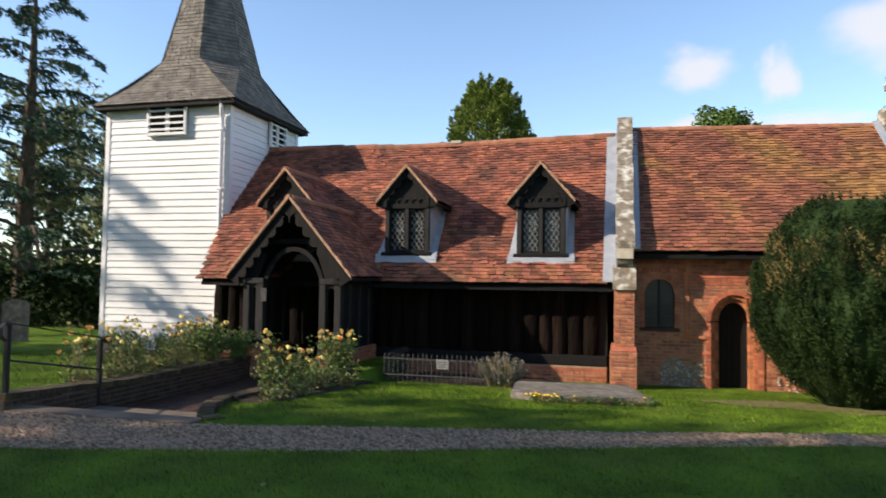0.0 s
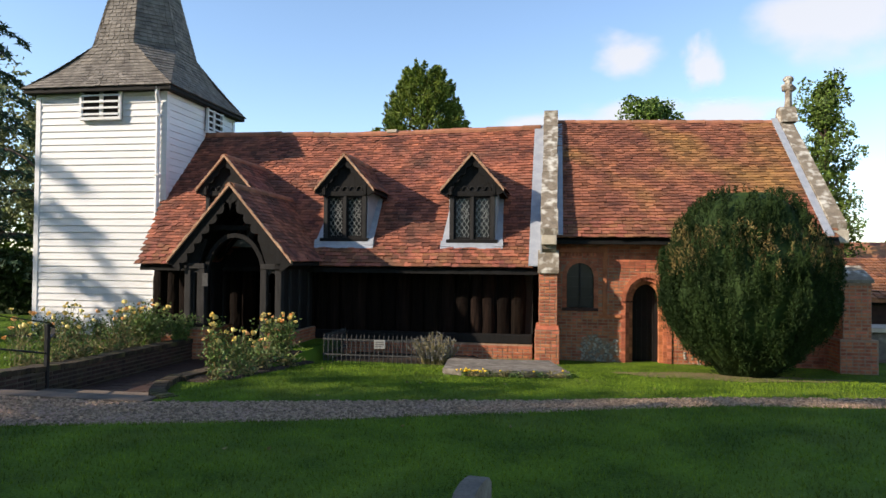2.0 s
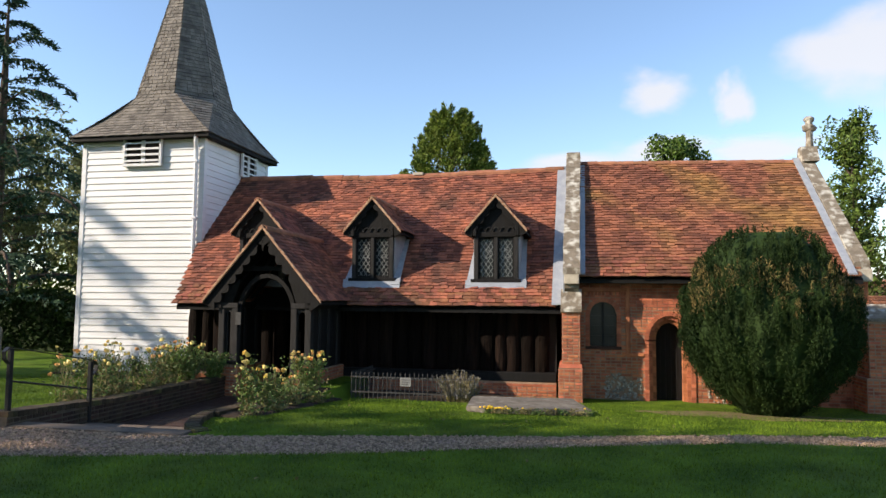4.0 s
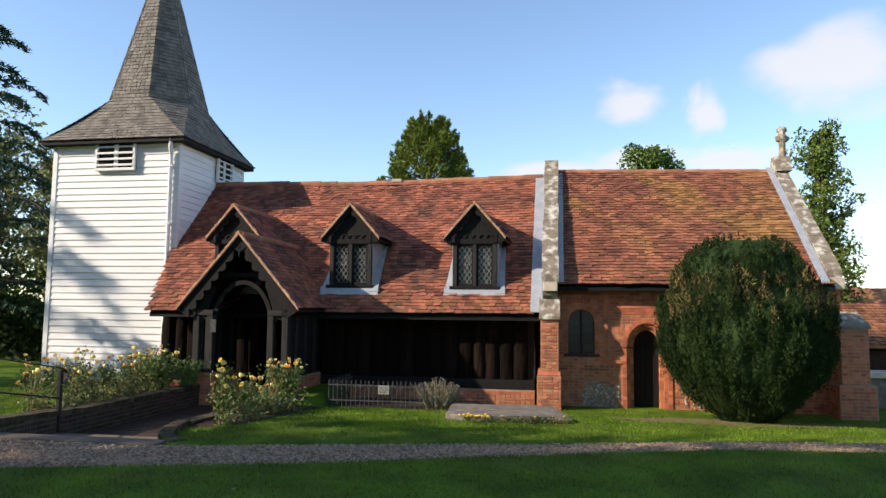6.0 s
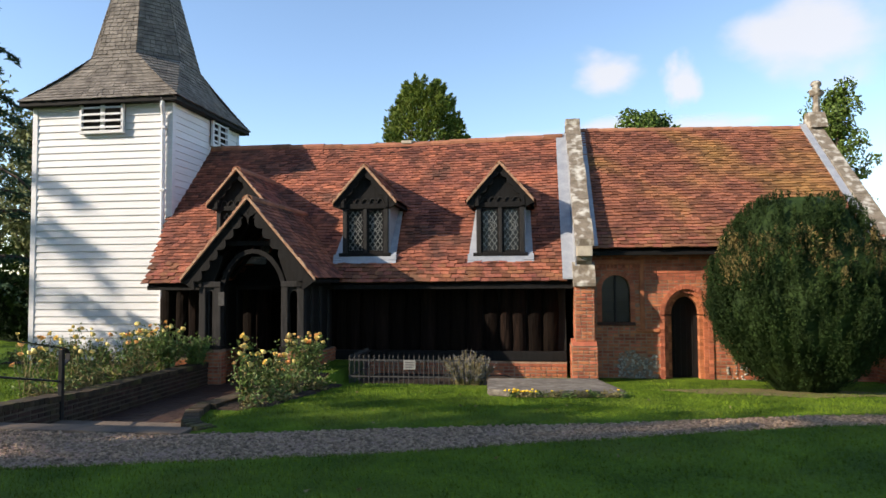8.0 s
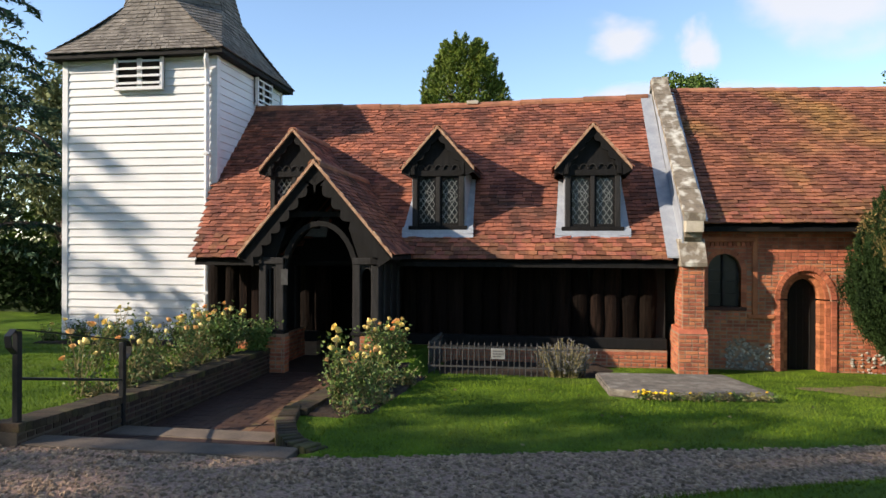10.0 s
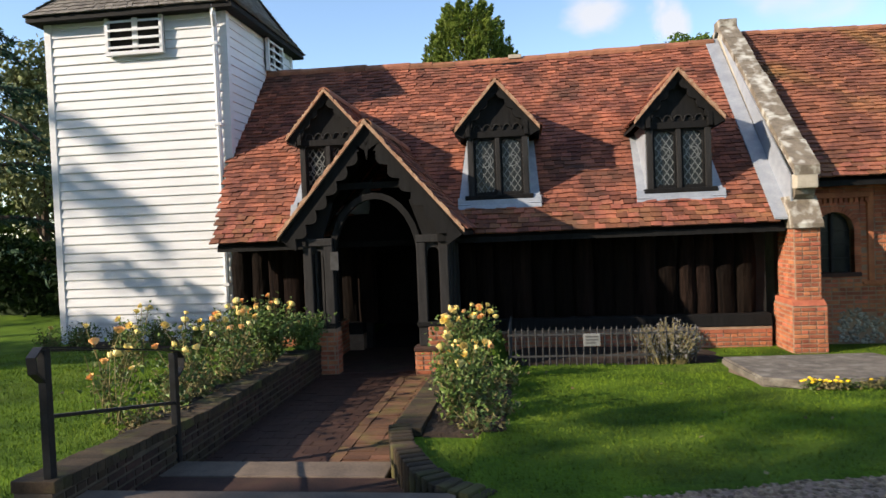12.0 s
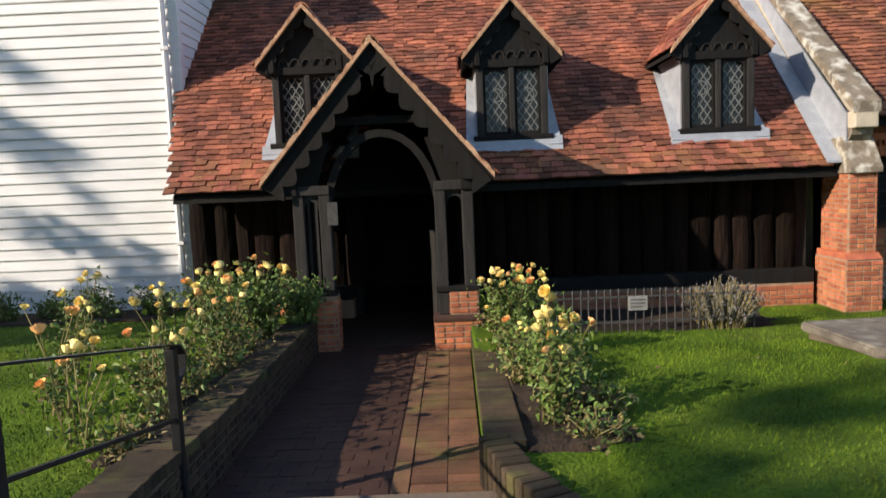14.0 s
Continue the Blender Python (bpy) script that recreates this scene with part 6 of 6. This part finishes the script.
part("plinth", boxed(6.05, 8.05, 14.2, 15.2, -0.2, -0.02, bevel=0.02), KERB, tomb)
for x in (6.2, 6.98, 7.78):
    part("pilaster", boxed(x, x + 0.13, 14.27, 14.31, -0.02, 0.52, bevel=0.008), PALE_STONE, tomb)
thicket = thing("thicket", "shady green thicket beyond the hedge", "bushes")
rng = np.random.default_rng(65)
n = 16000
hx = rng.uniform(-62, -11, n)
hz = rng.random(n) * (3.6 + 1.0 * np.sin(hx * 0.45) + 0.7 * np.sin(hx * 1.1))
v, f = leaf_soup(np.stack((hx, 33 - 0.25 * (hx + 20) * (hx < -20) * -1 + rng.normal(size=n) * 1.0, hz), 1), rng.uniform(0.18, 0.4, n), rng)
soup("leaves", v, f, LEAF, thicket, kind="stuff")
far = thing("far_hedgerow", "distant hedgerow of mixed green bushes", "hedgerow")
rng = np.random.default_rng(66)
n = 9000
hx = rng.uniform(-80, 60, n)
hz = rng.random(n) * (2.2 + 1.0 * np.sin(hx * 0.35) + 0.8 * np.sin(hx * 0.9))
v, f = leaf_soup(np.stack((hx, 48 + rng.normal(size=n) * 0.8, hz), 1), rng.uniform(0.3, 0.6, n), rng)
soup("leaves", v, f, LEAF, far, kind="stuff")

# tall trees to the south-west, out of view, whose shade lies over the near lawn and the foot of the tower
SHADE_WAY = Vector((math.sin(SUN_AZ), math.cos(SUN_AZ), 0)) / math.tan(SUN_EL)
for k, (x, h) in enumerate(((-16, 16), (-12, 16), (-8, 16), (-4, 15), (0, 16), (4, 16), (8, 17), (12.5, 18), (17, 20))):
    foot = Vector((x, interp(((-16, -1.2), (-8, 1.4), (-4, 2.4), (0, 2.9), (4, 3.8), (8, 4.6), (17, 6.5)), x), 0)) - SHADE_WAY * (0.75 * h)
    branch_tree("shade_tree", "tall broadleaf tree bordering the churchyard", foot, h, 3.8, LEAF, 0.42, 4200, 200 + k, 0.35, 0.12, "round", 26, 1.5)
cedar_tree("cedar", "tall dark green cedar on the west side of the churchyard", Vector((-13.0, 13.97, 0)) - SHADE_WAY * 9.2, 14.0, 6.5, 31, 4500, 0.12)
branch_tree("shade_tree", "small broadleaf tree on the west side of the churchyard", Vector((-9.6, 13.2, 0)) - SHADE_WAY * 6.4, 7.0, 1.7, LEAF, 0.3, 2600, 230, 0.2, 0.15, "round", 18, 0.9)


def cloud(az, el, wide, high, seed, dist=900.0):
    """A soft backdrop cloud far off, its edge eaten away by noise."""
    m = bpy.data.materials.new("cloud_vapour")
    m.use_nodes = True
    nt = m.node_tree
    n, link = nt.nodes, nt.links.new
    n.remove(n["Principled BSDF"])
    tc = n.new("ShaderNodeTexCoord")
    mp = n.new("ShaderNodeMapping")
    mp.inputs["Location"].default_value = (-1, -1, 0)
    mp.inputs["Scale"].default_value = (2, 2, 0)
    link(tc.outputs["Generated"], mp.inputs["Vector"])
    ln = n.new("ShaderNodeVectorMath")
    ln.operation = "LENGTH"
    link(mp.outputs[0], ln.inputs[0])
    ns = n.new("ShaderNodeTexNoise")
    ns.noise_dimensions = "4D"
    ns.inputs["W"].default_value = seed
    ns.inputs["Scale"].default_value = 2.0
    ns.inputs["Detail"].default_value = 7
    link(tc.outputs["Generated"], ns.inputs["Vector"])
    mx = n.new("ShaderNodeMath")
    mx.operation = "MULTIPLY_ADD"
    mx.inputs[1].default_value = 1.5
    link(ns.outputs["Fac"], mx.inputs[0])
    neg = n.new("ShaderNodeMath")
    neg.operation = "MULTIPLY"
    neg.inputs[1].default_value = -1.0
    link(ln.outputs["Value"], neg.inputs[0])
    link(neg.outputs[0], mx.inputs[2])
    mr = n.new("ShaderNodeMapRange")
    mr.interpolation_type = "SMOOTHSTEP"
    mr.inputs[1].default_value, mr.inputs[2].default_value = 0.02, 0.52
    mr.inputs[4].default_value = 0.82
    link(mx.outputs[0], mr.inputs[0])
    em = n.new("ShaderNodeEmission")
    em.inputs[0].default_value = (0.93, 0.95, 1.0, 1)
    em.inputs[1].default_value = 0.54
    tr = n.new("ShaderNodeBsdfTransparent")
    ms = n.new("ShaderNodeMixShader")
    link(mr.outputs[0], ms.inputs[0])
    link(tr.outputs[0], ms.inputs[1])
    link(em.outputs[0], ms.inputs[2])
    link(ms.outputs[0], n["Material Output"].inputs[0])
    a, e = radians(az), radians(el)
    p = Vector((math.sin(a) * math.cos(e), math.cos(a) * math.cos(e), math.sin(e))) * dist
    bm = bmesh.new()
    bm.faces.new([bm.verts.new(q) for q in ((-wide / 2, -high / 2, 0), (wide / 2, -high / 2, 0), (wide / 2, high / 2, 0), (-wide / 2, high / 2, 0))])
    ob = part("backdrop_cloud", bm, m)
    ob.matrix_basis = look(p, (0, 0, 0))
    ob.visible_shadow = False
    tagged(ob, "soft white cumulus cloud far off in the sky", "cloud", kind="structure")


for k, (az, el, w, h) in enumerate(((21.0, 17.6, 250, 160), (6.0, 16.7, 165, 105), (11.6, 15.6, 70, 95), (-1.0, 11.6, 300, 80), (5.5, 12.2, 210, 80), (14.0, 11.6, 240, 70))):
    cloud(az, el, w, h, 3.7 * k + 1)

# ---- fine cover: gravel stones and grass blades ----
rng = np.random.default_rng(12)
cells = []
for _ in range(16000):
    x = rng.uniform(-9, 5.5)
    lo, hi = gravel_near(x), gravel_far(x)
    y = rng.uniform(lo - 0.04, hi + 0.02)
    if y > 6.05 and -6.75 < x < -4.1:
        continue
    s = rng.uniform(0.008, 0.022)
    z = 0.295
    a = rng.uniform(0, 3.14)
    ca, sa = math.cos(a) * s, math.sin(a) * s
    top, q = rng.uniform(0.5, 0.9) * s, rng.uniform(0.4, 0.8)
    cells.append([(x + u * ca * (1 if t == 0 else q) - w * sa * 0.8 * (1 if t == 0 else q), y + u * sa * (1 if t == 0 else q) + w * ca * 0.8 * (1 if t == 0 else q), z - 0.004 if t == 0 else z + top)
                  for u in (-1, 1) for w in (-1, 1) for t in (0, 1)])
v, f = box_soup(cells)
tagged(soup("gravel_stones", v, f, GRAVEL, kind="stuff", label="loose pale gravel stones on the path"), category="gravel")

verts, faces = [], []
n = 0
while n < 170000:
    x = rng.uniform(-12, 7)
    y = rng.uniform(2.0, 12.8) if n % 2 else rng.uniform(3, 10.5)
    if gravel_near(x) - 0.03 < y < gravel_far(x) + 0.02 or (-6.8 < x < -4.75 and y > 5.9) or (-4.8 < x < -4.0 + 0.1 * math.sin(y * 5) and 7.5 < y < 10.85) or (x < -4.0 and 6.0 < y < 7.5 and x > -5 and y < 7.6 - (x + 4.9) * 1.7):
        continue
    if y > WALL_Y - 0.15 or (-4.2 < x < -1.1 and y > 11.3) or (-1.6 < x < 0.42 and 9.3 < y < 10.75):
        continue
    z = lawn_height(x, y)
    h = rng.uniform(0.015, 0.04)
    a = rng.uniform(0, 6.28)
    w = 0.004
    lx, ly = rng.normal() * 0.012, rng.normal() * 0.012
    k = len(verts)
    verts += [(x - w * math.cos(a), y - w * math.sin(a), z - 0.005), (x + w * math.cos(a), y + w * math.sin(a), z - 0.005), (x + lx, y + ly, z + h)]
    faces.append((k, k + 1, k + 2))
    n += 1
tagged(soup("grass_blades", verts, faces, GRASS, kind="stuff", label="short mown grass blades of the lawn"), category="grass")
# fallen leaves
for k in range(40):
    x, y = RNG.uniform(-8, 5), RNG.uniform(3.5, 10.5)
    if gravel_near(x) < y < gravel_far(x) or (-7 < x < -3.7 and y > 5.8) or (-1.7 < x < 0.5 and y > 9.2):
        continue
    rng2 = np.random.default_rng(900 + k)
    v, f = leaf_soup([(0, 0, 0)], [0.035], rng2, 1, [(1, 0.3, 0.05)], 0.15)
    ob = soup("fallen_leaf", v, f, DRY_STEM)
    ob.location = (x, y, lawn_height(x, y) + 0.035)
    tagged(ob, "small dry fallen leaf lying on the grass", "leaf", "fallen leaves on the lawn")
